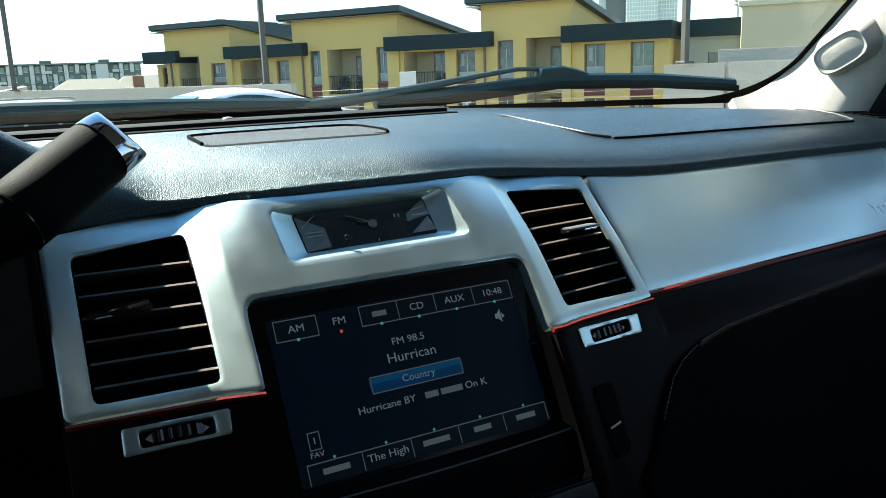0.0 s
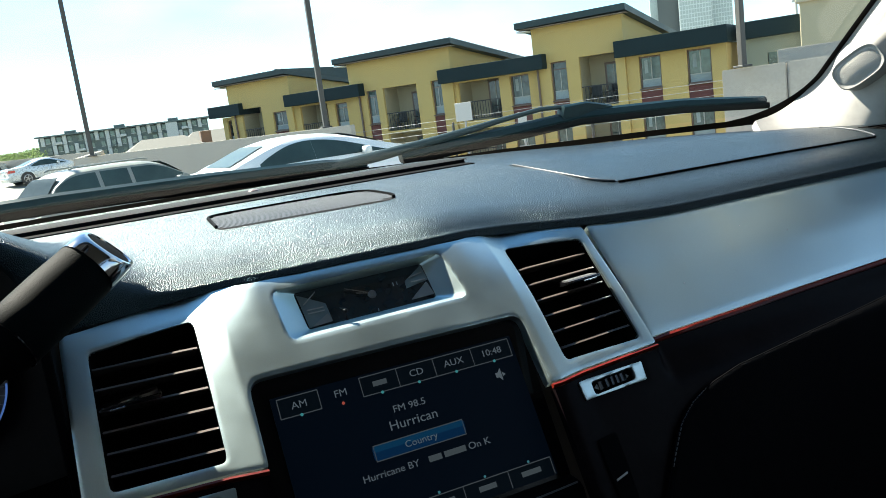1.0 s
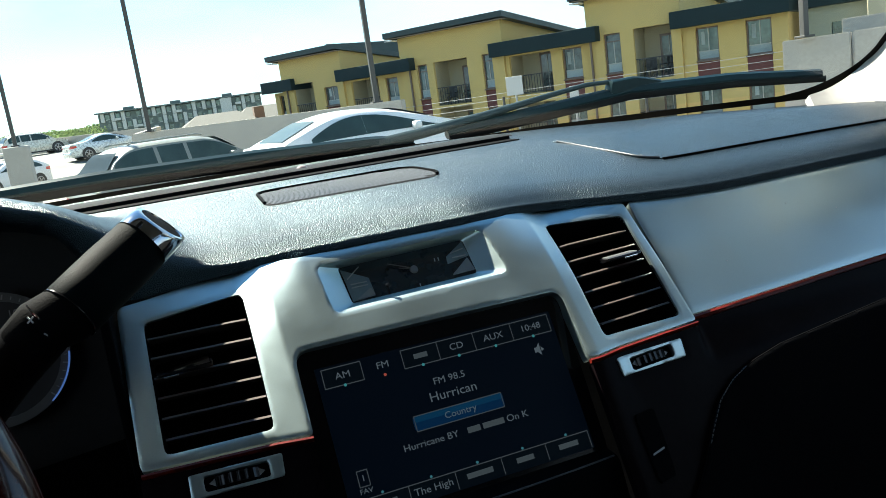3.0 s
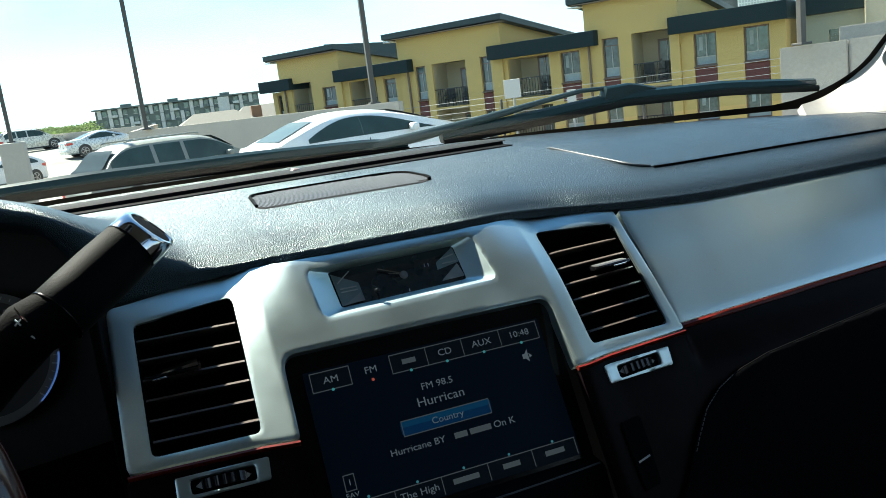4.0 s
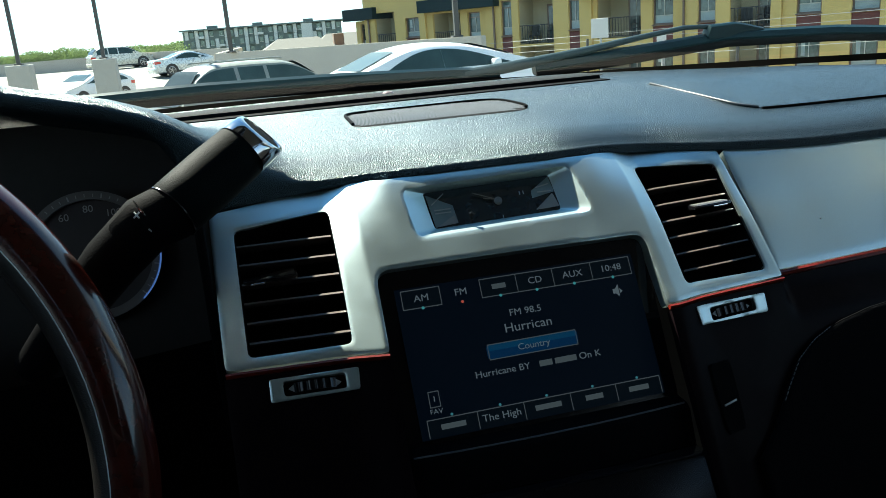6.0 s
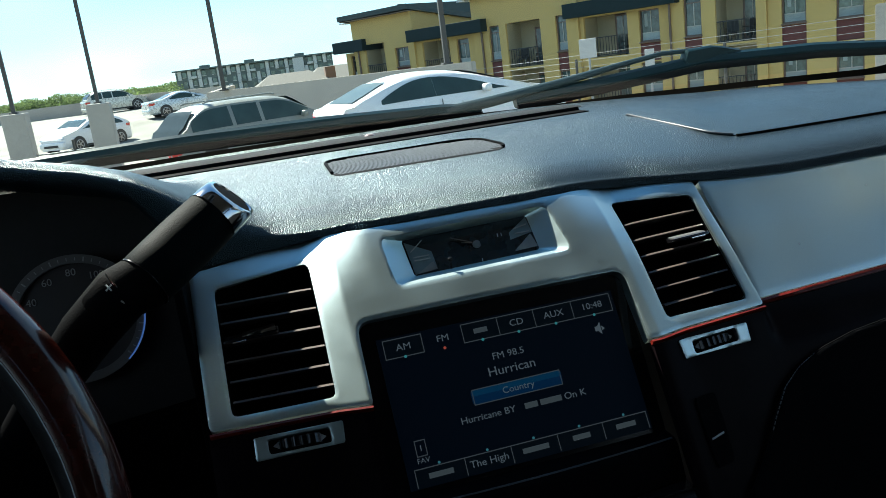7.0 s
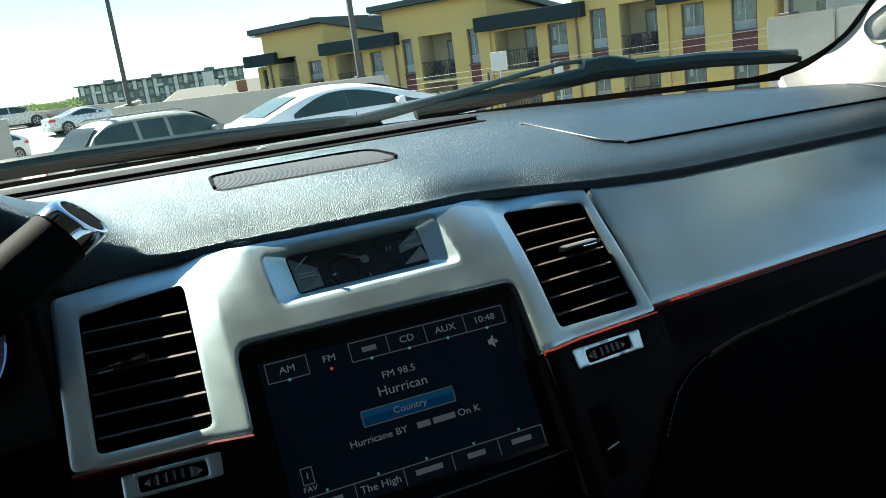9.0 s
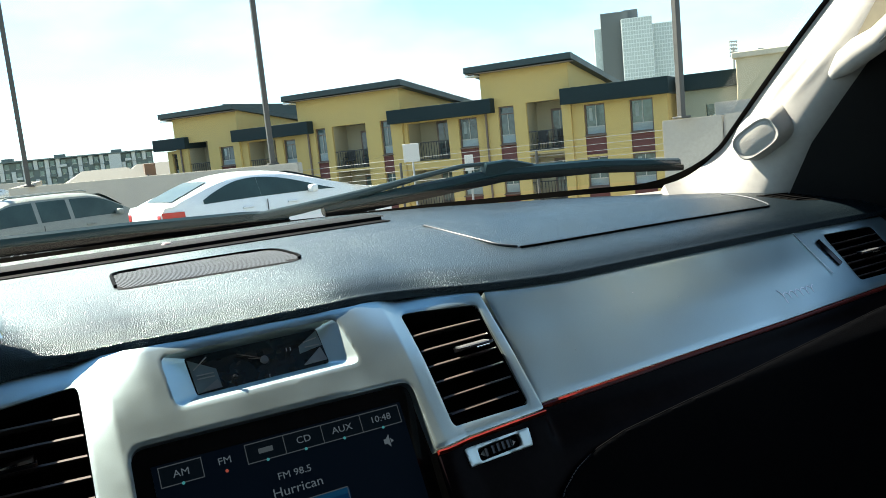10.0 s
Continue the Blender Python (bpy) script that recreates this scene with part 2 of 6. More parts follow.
M_LEATHER = mat("black_leather", (0.0020, 0.0038, 0.0044), 0.6, var=0.2, bump=0.25, bump_scale=1500.0, kind='cells', spec=0.05)
M_SILVER = mat("satin_silver_paint", (0.56, 0.675, 0.68), 0.40, metal=1.0, var=0.05, scale=20, fine=1500, bump=0.05, bump_scale=1800.0)
M_GLOSS = mat("piano_black", (0.005, 0.005, 0.006), 0.15, var=0.3, spec=0.3)
M_WOOD = mat("dark_wood_veneer", (0.005, 0.0032, 0.0038), 0.38, var=0.5, scale=30, fine=200, spec=0.035)
M_REDWOOD = mat("red_wood_edge", (0.10, 0.010, 0.006), 0.33, var=0.5, scale=60, fine=300, spec=0.15)
M_CHROME = mat("chrome", (0.75, 0.76, 0.78), 0.09, metal=1.0, var=0.03)
M_DARKCAV = mat("vent_black", (0.004, 0.004, 0.004), 0.7, var=0.2, spec=0.04)
M_BEIGE = mat("beige_pillar_trim", (0.365, 0.35, 0.325), 0.75, var=0.08, scale=12, bump=0.07, bump_scale=900.0)
M_BEIGE_MESH = mat("beige_grille_cloth", (0.43, 0.41, 0.375), 0.8, var=0.15, fine=900, bump=0.5, bump_scale=1200.0, kind='cells')
M_RUBBER = mat("wiper_rubber", (0.004, 0.013, 0.016), 0.36, var=0.3, spec=0.15)
M_ARM = mat("wiper_arm_paint", (0.016, 0.027, 0.030), 0.42, var=0.2, spec=0.25)
M_FRIT = mat("black_glass_border", (0.003, 0.003, 0.003), 0.4, var=0.1, spec=0.06)
M_GLASS = clear_glass("windshield_glass", (0.91, 0.97, 0.96), 1.38)
M_SCREEN = glow("screen_glow", (0.0001, 0.0005, 0.0012), 0.55)
M_SCREEN_LINE = glow("screen_line_glow", (0.015, 0.017, 0.018), 0.55)
M_SCREEN_TEXT = glow("screen_text_glow", (0.026, 0.031, 0.034), 0.55)
M_SCREEN_BAR = glow("screen_bar_glow", (0.016, 0.019, 0.020), 0.55)
M_SCREEN_BLUE = glow("screen_blue_glow", (0.0006, 0.0052, 0.0150), 0.55)
M_SCREEN_SHEEN = glow("screen_sheen_glow", (0.0012, 0.0095, 0.0215), 0.55)
M_SCREEN_BLACK = glow("screen_dark_glow", (0.0003, 0.0008, 0.0013), 0.5)
M_CLOCKFACE = mat("clock_face", (0.014, 0.024, 0.031), 0.16, var=0.2, spec=0.8)
M_CLOCKWING = mat("clock_wing_blue", (0.22, 0.29, 0.31), 0.3, metal=0.4, var=0.15)
M_DIALSILVER = mat("clock_silver", (0.35, 0.37, 0.38), 0.35, metal=0.7, var=0.1)
M_DIMPRINT = mat("dim_print", (0.24, 0.24, 0.24), 0.6, var=0.05)
M_PRINT = mat("white_print", (0.42, 0.43, 0.43), 0.5, var=0.05)
M_SCRIPT = mat("bright_script", (0.88, 0.90, 0.92), 0.42, metal=0.75, var=0.05)

# ---- the cabin: dashboard ----


def face_y(x, z, d=0.0):
    """The raked front of the dashboard at x and height z."""
    y = 0.667 + (z - 1.236) * 0.94
    if z > 1.30:
        y += (z - 1.30) ** 2 * 6
    if z > 1.278:
        y += (z - 1.278) ** 2 * 8 * sstep(0.075, 0.125, abs(x)) * (1 - sstep(0.13, 0.2, abs(x)))
    if z < 1.23:
        y = 0.661 + (z - 1.23) * 0.55
    y -= 0.12 * (z - 1.306) * sstep(0.2005, 0.2015, x) * sstep(1.200, 1.226, z)
    a = abs(x)
    return y + (0.27 + 0.2 * sstep(1.265, 1.305, z)) * max(0.0, min(a, 0.125) - 0.105) + (0.12 if x > 0 else 0.09) * max(0.0, min(a, 0.2) - 0.125) + 0.05 * max(0.0, a - 0.2) + d


def face(x, z, d=0.0):
    return (x, face_y(x, z) + 0.75 * d, z - 0.6 * d)


def silver_top(x):
    return lerp(abs(x), [(0, 1.326), (0.09, 1.3255), (0.13, 1.321), (0.2, 1.3155), (0.29, 1.310), (0.43, 1.309), (0.62, 1.307), (0.85, 1.303)])


def glass_base(x):
    return lerp(abs(x), [(0, 1.29), (0.2, 1.285), (0.4, 1.25), (0.58, 1.15), (0.70, 1.06), (0.80, 0.985), (0.9, 0.9)])


HOOD = [(-0.80, 1.345), (-0.72, 1.350), (-0.65, 1.366), (-0.58, 1.388), (-0.51, 1.405), (-0.42, 1.412), (-0.33, 1.405), (-0.26, 1.388), (-0.19, 1.363), (-0.15, 1.350), (-0.11, 1.340)]


def soft(x, table, w=0.045):
    return sum(lerp(abs(x + w * k / 3), table) for k in range(-3, 4)) / 7


def raw_profile(x):
    zs = silver_top(x)
    y0 = sum(face_y(x + 0.006 * k, silver_top(x + 0.006 * k)) for k in range(-6, 7)) / 13
    band = soft(x, [(0, 0.009), (0.1, 0.0100), (0.2, 0.0105), (0.4, 0.0105), (0.85, 0.010)])
    zt = lerp(x, [(-0.8, 1.35), (0, 1.354), (0.26, 1.355), (0.6, 1.343), (0.85, 1.330)])
    zl = sum(silver_top(x + 0.006 * k) for k in range(-6, 7)) / 13 + band
    out = soft(x + 0.035, [(0, 0.003), (0.10, 0.001), (0.2, -0.0015), (0.3, -0.003), (0.85, -0.003)], 0.06)
    h = 1 - sstep(-0.24, -0.10, x)
    under = 1 - sstep(-0.238, -0.198, x)
    zn = zl * (1 - h) + lerp(x, HOOD) * h if h > 0 else zl
    ys = sum(face_y(x + 0.006 * k, silver_top(x + 0.006 * k)) for k in range(-6, 7)) / 13
    yn = (ys + out) * (1 - h) + 0.765 * h
    yE = glass_base(x) - 0.015
    low = [(y0 + 0.035, zs - 0.006), (y0 - 0.001 + 0.5 * min(out, 0), zs - 0.002), (y0 + 0.85 * min(out, 0), zs + 0.25 * (zn - zs)), (0.4 * y0 + 0.6 * yn, zs + 0.6 * (zn - zs))]
    hood = [(0.93, zn - 0.035), (0.86, zn - 0.022), (0.80, zn - 0.013), (yn + 0.008, zn - 0.008)]
    pts = [(a[0] * (1 - under) + b[0] * under, a[1] * (1 - under) + b[1] * under) for a, b in zip(low, hood)]
    zn -= 0.002 * h
    pts += [(yn + 0.004 - 0.003 * h, zn - 0.003 + 0.007 * h), (yn + 0.012 - 0.009 * h, zn + 0.003 + 0.0065 * h)]
    y1, z1 = yn + 0.028 - 0.018 * h, zn + 0.0085 + 0.0040 * h
    pts.append((y1, z1))
    far = sstep(-0.05, 0.32, x)
    for t in (0.03, 0.07, 0.12, 0.18, 0.25, 0.33, 0.42, 0.55, 0.7, 0.85, 1.0):
        k = h * sstep(0, 0.55, t) + (1 - h) * ((1 - far) * (1 - (1 - min(1, t / 0.3)) ** 2) + far * (1 - (1 - min(1, t / 0.4)) ** 1.5))
        pts.append((y1 + (yE - y1) * t, z1 + (zt - z1) * k))
    return pts


@functools.lru_cache(maxsize=None)
def pad_profile(x):
    """The cross-section with its corners cut twice, so that the nose is round."""
    p = raw_profile(x)
    for _ in range(2):
        q = [p[0]]
        for a, b in zip(p, p[1:]):
            q += [(0.75 * a[0] + 0.25 * b[0], 0.75 * a[1] + 0.25 * b[1]), (0.25 * a[0] + 0.75 * b[0], 0.25 * a[1] + 0.75 * b[1])]
        p = q + [p[-1]]
    return p


def pad_z(x, y):
    p = pad_profile(float(x))[26:]
    return float(np.interp(y, [q[0] for q in p], [q[1] for q in p]))


dash = thing("dashboard", (0, 0.9, 1.0), "black grained dashboard with satin silver panels and a wood-edged lower half", "dashboard")
bm = bmesh.new()
xs = sorted(set(np.round(np.concatenate([np.linspace(-0.8, 0.82, 110), np.linspace(-0.26, 0.34, 90)]), 4)))
rows = [[bm.verts.new((x, y, z)) for y, z in pad_profile(float(x))] for x in xs]
for a, b in zip(rows, rows[1:]):
    for i in range(len(a) - 1):
        bm.faces.new((a[i], b[i], b[i + 1], a[i + 1]))
part("dash_pad", bm, M_VINYL, dash, "black pebble-grained soft dash top", smooth=85)

# defroster slot and the strip behind it
bm = bmesh.new()
rows = []
for k in range(41):
    x = -0.62 + 0.88 * k / 40
    yb = 1.085 - 0.05 * (x - 0.0) ** 2
    rows.append([bm.verts.new((x, yb + dy, pad_z(x, yb + dy) + dz)) for dy, dz in ((-0.013, -0.001), (-0.012, 0.0012), (0.014, 0.0012), (0.0155, 0.0052), (0.018, 0.0052))])
for a, b in zip(rows, rows[1:]):
    for i in range(4):
        bm.faces.new((a[i], b[i], b[i + 1], a[i + 1]))
part("defroster_slot", bm, M_DARKCAV, dash, "thin black defroster slot", smooth=60)
bm = bmesh.new()
rows = []
for k in range(41):
    x = -0.62 + 0.885 * k / 40
    yb = 1.103 - 0.05 * x * x
    rows.append([bm.verts.new((x, yb + dy, pad_z(x, yb + dy) + dz)) for dy, dz in ((-0.001, 0.0046), (0.002, 0.0058), (0.025, 0.0062), (0.062, 0.0055), (0.066, -0.001))])
for a, b in zip(rows, rows[1:]):
    for i in range(4):
        bm.faces.new((a[i], b[i], b[i + 1], a[i + 1]))
part("defroster_strip", bm, M_STRIP, dash, "smooth dark strip along the windshield", smooth=60)
bm = bmesh.new()
bmesh.ops.create_uvsphere(bm, u_segments=16, v_segments=10, radius=0.0064)
for v in bm.verts:
    v.co = Vector((v.co.x * 1.1, v.co.y, v.co.z * 0.6)) + Vector((0.003, 1.13, 1.359))
part("light_sensor", bm, mat("sensor_dome", (0.20, 0.15, 0.145), 0.3, var=0.1), dash, "small domed pinkish light sensor", smooth=60)

# speaker grille in the middle of the pad
GR = round_poly([(-0.074, 0.972), (0.081, 0.972), (0.086, 0.870), (-0.079, 0.870)], [0.022, 0.032, 0.03, 0.014])


def on_pad(lift):
    return lambda a, b, d: (a, b, pad_z(a, b) + lift - d)


spk = part("speaker_grille", plate(GR, [], on_pad(0.0006), 0.004, 0.003, 0.0002), mat("grille_base", (0.012, 0.012, 0.013), 0.7, spec=0.12), dash, "dark ribbed speaker grille")
bm = bmesh.new()
for k in range(-58, 86):
    x0 = k * 0.0024
    seg = []
    for j in range(13):
        y = 0.872 + 0.1 * j / 12
        x = x0 - (y - 0.92) * 0.2
        if inside(GR, np.array([x]), np.array([y]))[0]:
            seg.append((x, y))
    if len(seg) > 1:
        for (xa, ya), (xb, yb) in zip(seg, seg[1:]):
            za, zb = pad_z(xa, ya), pad_z(xb, yb)
            q = [bm.verts.new(p) for p in ((xa - 0.0007, ya, za + 0.0012), (xa + 0.0007, ya, za + 0.0012), (xb + 0.0007, yb, zb + 0.0012), (xb - 0.0007, yb, zb + 0.0012))]
            bm.faces.new(q)
tagged(part("grille_ribs", bm, mat("grille_rib", (0.055, 0.06, 0.065), 0.45, spec=0.5), spk), kind="stuff")
bm = bmesh.new()
first = next(k for k, p in enumerate(GR) if p[1] < 0.879 and p[0] < 0)
ring = [Vector((a, b, pad_z(a, b) + 0.0014)) for a, b in GR[first:] + GR[:first] if b > 0.879]
tube(bm, ring, 0.0017, 6, True)
part("grille_rim", bm, M_VINYL_SOFT, spk, smooth=60)

# airbag cover
AB = round_poly([(0.252, 0.985), (0.266, 0.837), (0.284, 0.820), (0.50, 0.8265), (0.650, 0.8265), (0.664, 0.857), (0.676, 0.912), (0.700, 0.965), (0.66, 0.995)], [0.02, 0.01, 0.015, 0.05, 0.010, 0.02, 0.03, 0.01, 0.02])
part("airbag_cover", plate(AB, [], on_pad(0.0012), 0.006, 0.003, 0.0006), M_VINYL, dash, "raised grained airbag cover")
bm = bmesh.new()
M_SEAM = mat("seam_edge", (0.07, 0.073, 0.078), 0.45)
ring = [Vector((a, b, pad_z(a, b) + 0.0016)) for a, b in AB]
left = [p for p in ring if p.x < 0.284 and p.y < 0.968]
tube(bm, left, 0.0010, 6, True)
part("airbag_seam", bm, M_SEAM, dash, smooth=60)
bm = bmesh.new()
tube(bm, [p for p in ring if p.x > 0.646 and p.y < 0.955], 0.0010, 6, True)
part("airbag_seam", bm, M_SEAM, dash, smooth=60)
bm = bmesh.new()
gap = [(0.284, 0.8197), (0.42, 0.8243), (0.50, 0.8262), (0.648, 0.8262)]
tube(bm, [(x, lerp(x, gap), pad_z(x, lerp(x, gap)) + 0.0010) for x in np.linspace(0.284, 0.646, 40)], 0.0011, 6, True)
part("airbag_gap", bm, M_DARKCAV, dash, smooth=60)

# side defroster outlet at the foot of the pillar
sd = part("side_defroster", plate(round_poly([(0.690, 0.886), (0.740, 0.882), (0.738, 0.822), (0.704, 0.836)], 0.006, 3), [], on_pad(0.0008), 0.004, 0.003, 0.0004), M_DARKCAV, dash, "small black defroster outlet")
for k in range(5):
    bm = bmesh.new()
    y = 0.874 - 0.0095 * k
    xa, xb = 0.697 + 0.0025 * k, 0.737
    tube(bm, [(xa, y, pad_z(xa, y) + 0.0012), (xb, y - 0.003, pad_z(xb, y - 0.003) + 0.0012)], 0.0010, 6)
    part("slat", bm, M_VINYL_SOFT, sd, smooth=60)

# silver centre fascia
FL, FH, FT = (lambda x: 1.2315), silver_top, 0.0936
FASCIA = round_poly([(-0.205, 0.0), (-0.204, FT), (0.1985, FT), (0.2, 0.0), (0.096, 0.0), (0.0985, 0.0410), (-0.1005, 0.0420), (-0.1025, 0.0)],
                    [0.004, 0.005, 0.003, 0.002, 0.001, 0.008, 0.008, 0.001], 4)
VENT_L = round_poly([(-0.189, 1.304), (-0.122, 1.309), (-0.124, 1.237), (-0.190, 1.2365)], 0.004, 3)
VENT_R = round_poly([(0.119, 1.311), (0.190, 1.307), (0.189, 1.237), (0.117, 1.239)], 0.004, 3)
CK_OUT = round_poly([(-0.069, 1.3185), (0.062, 1.3205), (0.068, 1.2905), (-0.066, 1.2885)], 0.006, 3)
CK_IN = round_poly([(-0.052, 1.3172), (0.048, 1.3187), (0.048, 1.2965), (-0.050, 1.2950)], 0.002, 3)
part("centre_fascia", plate(FASCIA, [warped(q, FL, FH, FT) for q in (VENT_L, VENT_R, CK_OUT)], unwarped(face, FL, FH, FT), 0.0015, 0.012, 0.0005), M_SILVER, dash, "satin silver arched fascia")


M_TABMETAL = mat("satin_chrome", (0.26, 0.265, 0.27), 0.35, metal=0.6, var=0.03)


def vent(name, hole, x0, x1, z0, z1, tab_x, tab_z, lit, wedge=0.0, edge=(0.0, 0.95), back=0.003, proud=0.007):
    bm = bmesh.new()
    c = Vector((sum(p[0] for p in hole) / len(hole), sum(p[1] for p in hole) / len(hole)))
    rings = []
    for d, s in ((0.002, 1.0), (0.034, 0.97)):
        rings.append([face(c.x + (a - c.x) * s, c.y + (b - c.y) * s, d) for a, b in hole])
    loft(bm, rings, True, False)
    bm.faces.new([v for v in bm.verts][len(hole):])
    v = part(name, bm, M_DARKCAV, dash, "black louvred air vent in the silver fascia", smooth=40)
    n = 7
    for k in range(1, n):
        z = z0 + (z1 - z0) * k / n - 0.0035
        bm = bmesh.new()
        xa, xb = x0 + 0.002, x1 - 0.002
        rows = []
        for j in range(9):
            x = xa + (xb - xa) * j / 8
            y = face_y(x, z) + back
            rows.append([(x, y + 0.0003, z - 0.0003), (x, y, z + 0.0001), (x, y + 0.0018, z + 0.0008), (x, y + 0.026, z - 0.009), (x, y + 0.026, z - 0.011)])
        loft(bm, rows, True, True)
        part("slat", bm, lit, v, smooth=50)
    bm = bmesh.new()
    rings = []
    for s in (-1, -0.9, -0.4, 0.2, 0.9, 1):
        x = tab_x + s * 0.0175
        h = 0.0016 + 0.0014 * (0.5 + 0.5 * s) * wedge
        z = tab_z + 0.0012 * s * wedge
        y = face_y(x, tab_z) - proud + (0.001 if abs(s) == 1 else 0)
        rings.append([(x, y + 0.0006, z - h), (x, y, z - 0.0002), (x, y + 0.0010, z + 0.0006), (x, y + 0.014, z - 0.0012), (x, y + 0.014, z - 0.006)])
    loft(bm, rings, True, True)
    tb = part("vent_tab", bm, M_GLOSS, v, "black vent tab with a ribbed metal top", smooth=30)
    if wedge:
        bm = bmesh.new()
        rows = []
        for s in (-0.35, 0.2, 0.9):
            x = tab_x + s * 0.0175
            z, y = tab_z + 0.0012 * s * wedge, face_y(x, tab_z) - proud
            up = 0.0004 + 0.0016 * (s + 0.35)
            rows.append([(x, y + 0.0008, z + 0.0006), (x, y + 0.0014, z + 0.0006 + up), (x, y + 0.012, z - 0.0006 + up), (x, y + 0.012, z - 0.0012)])
        loft(bm, rows, True, True)
        part("metal_top", bm, M_CHROME, tb, smooth=30)
    for k in range(0 if wedge else 9):
        bm = bmesh.new()
        x = tab_x - 0.0145 + 0.0032 * k + 0.0012
        s = (x - tab_x) / 0.0135
        z = tab_z + 0.0012 * s * wedge
        y = face_y(x, tab_z) - proud
        w = 0.00145
        rows = [[(x + e, y + 0.0012, z + 0.0007), (x + e, y + 0.0022, z + 0.0014), (x + e, y + 0.012, z - 0.0002), (x + e, y + 0.012, z - 0.0012)] for e in (-w, w)]
        loft(bm, rows, True, True)
        part("tab_rib", bm, M_TABMETAL, tb)
    bm = bmesh.new()
    xa, xb = tab_x + 0.0135 * edge[0], tab_x + 0.0135 * edge[1]
    tube(bm, [(x, face_y(x, tab_z) - proud + 0.0002, tab_z + 0.0012 * wedge * (x - tab_x) / 0.0135 - 0.0016 - 0.0007 * wedge) for x in (xa, (xa + xb) / 2, xb)], 0.0008, 6)
    part("chrome_edge", bm, M_CHROME, tb, smooth=60)
    return v


M_SLAT = mat("vent_slat", (0.075, 0.06, 0.053), 0.45, var=0.1, spec=0.25)
vent("centre_vent", VENT_L, -0.190, -0.122, 1.236, 1.308, -0.1690, 1.2782, M_SLAT, 0.7, (-0.95, -0.3), 0.0008, 0.011)
vent("centre_vent", VENT_R, 0.119, 0.189, 1.238, 1.309, 0.1665, 1.2825, M_SLAT)

# clock
clock = part("clock", plate(CK_IN, [], lambda a, b, d: face(a, b + 0.0008, 0.0105 + d), 0.003, 0.002), M_CLOCKFACE, dash, "narrow analogue clock with dark dial")
bm = bmesh.new()
loft(bm, [[face(a, b, 0.0007) for a, b in CK_OUT], [face(a, b + 0.0008, 0.0102) for a, b in CK_IN]], True, False)
part("clock_surround", bm, M_SILVER, clock, "bevelled silver clock surround", smooth=30)
# the paler lower triangles put sunlight on the wings into the colour
for pts, m in (([(-0.0505, 1.3160), (-0.0325, 1.3080), (-0.0318, 1.2975), (-0.0490, 1.2960)], M_CLOCKWING), ([(0.0300, 1.3105), (0.0470, 1.3180), (0.0475, 1.3085), (0.0290, 1.3060)], M_CLOCKWING), ([(-0.0470, 1.2962), (-0.0335, 1.3020), (-0.0318, 1.2970)], M_DIALSILVER), ([(0.0285, 1.2985), (0.0455, 1.3075), (0.0475, 1.2990)], M_DIALSILVER)):
    lift = 0.0100 if m == M_CLOCKWING else 0.0097
    part("clock_wing", plate(pts, [], lambda a, b, d: face(a, b + 0.0006, lift + d), 0.0008, 0.0008), m, clock, "brushed silver dial wing")


def bar_on_face(bm, x0, z0, x1, z1, w, d):
    v = Vector((x1 - x0, z1 - z0)).normalized()
    p = Vector((-v.y, v.x)) * w / 2
    q = [face(x0 + p.x, z0 + p.y, d), face(x1 + p.x, z1 + p.y, d), face(x1 - p.x, z1 - p.y, d), face(x0 - p.x, z0 - p.y, d)]
    top = [bm.verts.new(c) for c in q]
    low = [bm.verts.new((c[0], c[1] + 0.0006, c[2] - 0.0005)) for c in q]
    bm.faces.new(top)
    for i in range(4):
        bm.faces.new((top[i], low[i], low[(i + 1) % 4], top[(i + 1) % 4]))


for a in ((0.002, 1.3078, -0.016, 1.3138, 0.0007), (0.002, 1.3078, -0.009, 1.3098, 0.0006)):
    bm = bmesh.new()
    bar_on_face(bm, *a, 0.0082)
    part("clock_pointer", bm, M_CHROME, clock)
bm = bmesh.new()
bmesh.ops.create_cone(bm, cap_ends=True, segments=20, radius1=0.0032, radius2=0.0026, depth=0.002)
bm.transform(Matrix.Translation(face(0.002, 1.3074, 0.0084)) @ Matrix.Rotation(radians(47), 4, 'X'))
part("clock_emblem", bm, M_TABMETAL, clock, "round chrome emblem without lettering", smooth=40)
for x, z, dx, dz in ((-0.048, 1.310, 0.011, 0.006), (-0.047, 1.3065, 0.012, 0.0), (-0.047, 1.3045, 0.012, 0.0), (0.034, 1.3125, 0.011, 0.0015), (0.034, 1.3095, 0.011, 0.0), (0.002, 1.2968, 0.0004, 0.0015), (0.020, 1.3095, 0.0003, 0.002), (0.023, 1.3095, 0.0003, 0.002)):
    bm = bmesh.new()
    bar_on_face(bm, x, z, x + dx, z + dz, 0.0005, 0.0088)
    part("clock_tick", bm, M_PRINT, clock)
bm = bmesh.new()
tube(bm, [face(-0.0235, 1.2945, 0.005), face(-0.0235, 1.2965, 0.003), face(-0.0235, 1.2980, 0.001)], 0.0009, 8)
bmesh.ops.create_icosphere(bm, subdivisions=2, radius=0.0021, matrix=Matrix.Translation(face(-0.0235, 1.2985, 0.001)))
part("clock_set_pin", bm, M_GLOSS, clock, "small black setting pin", smooth=60)

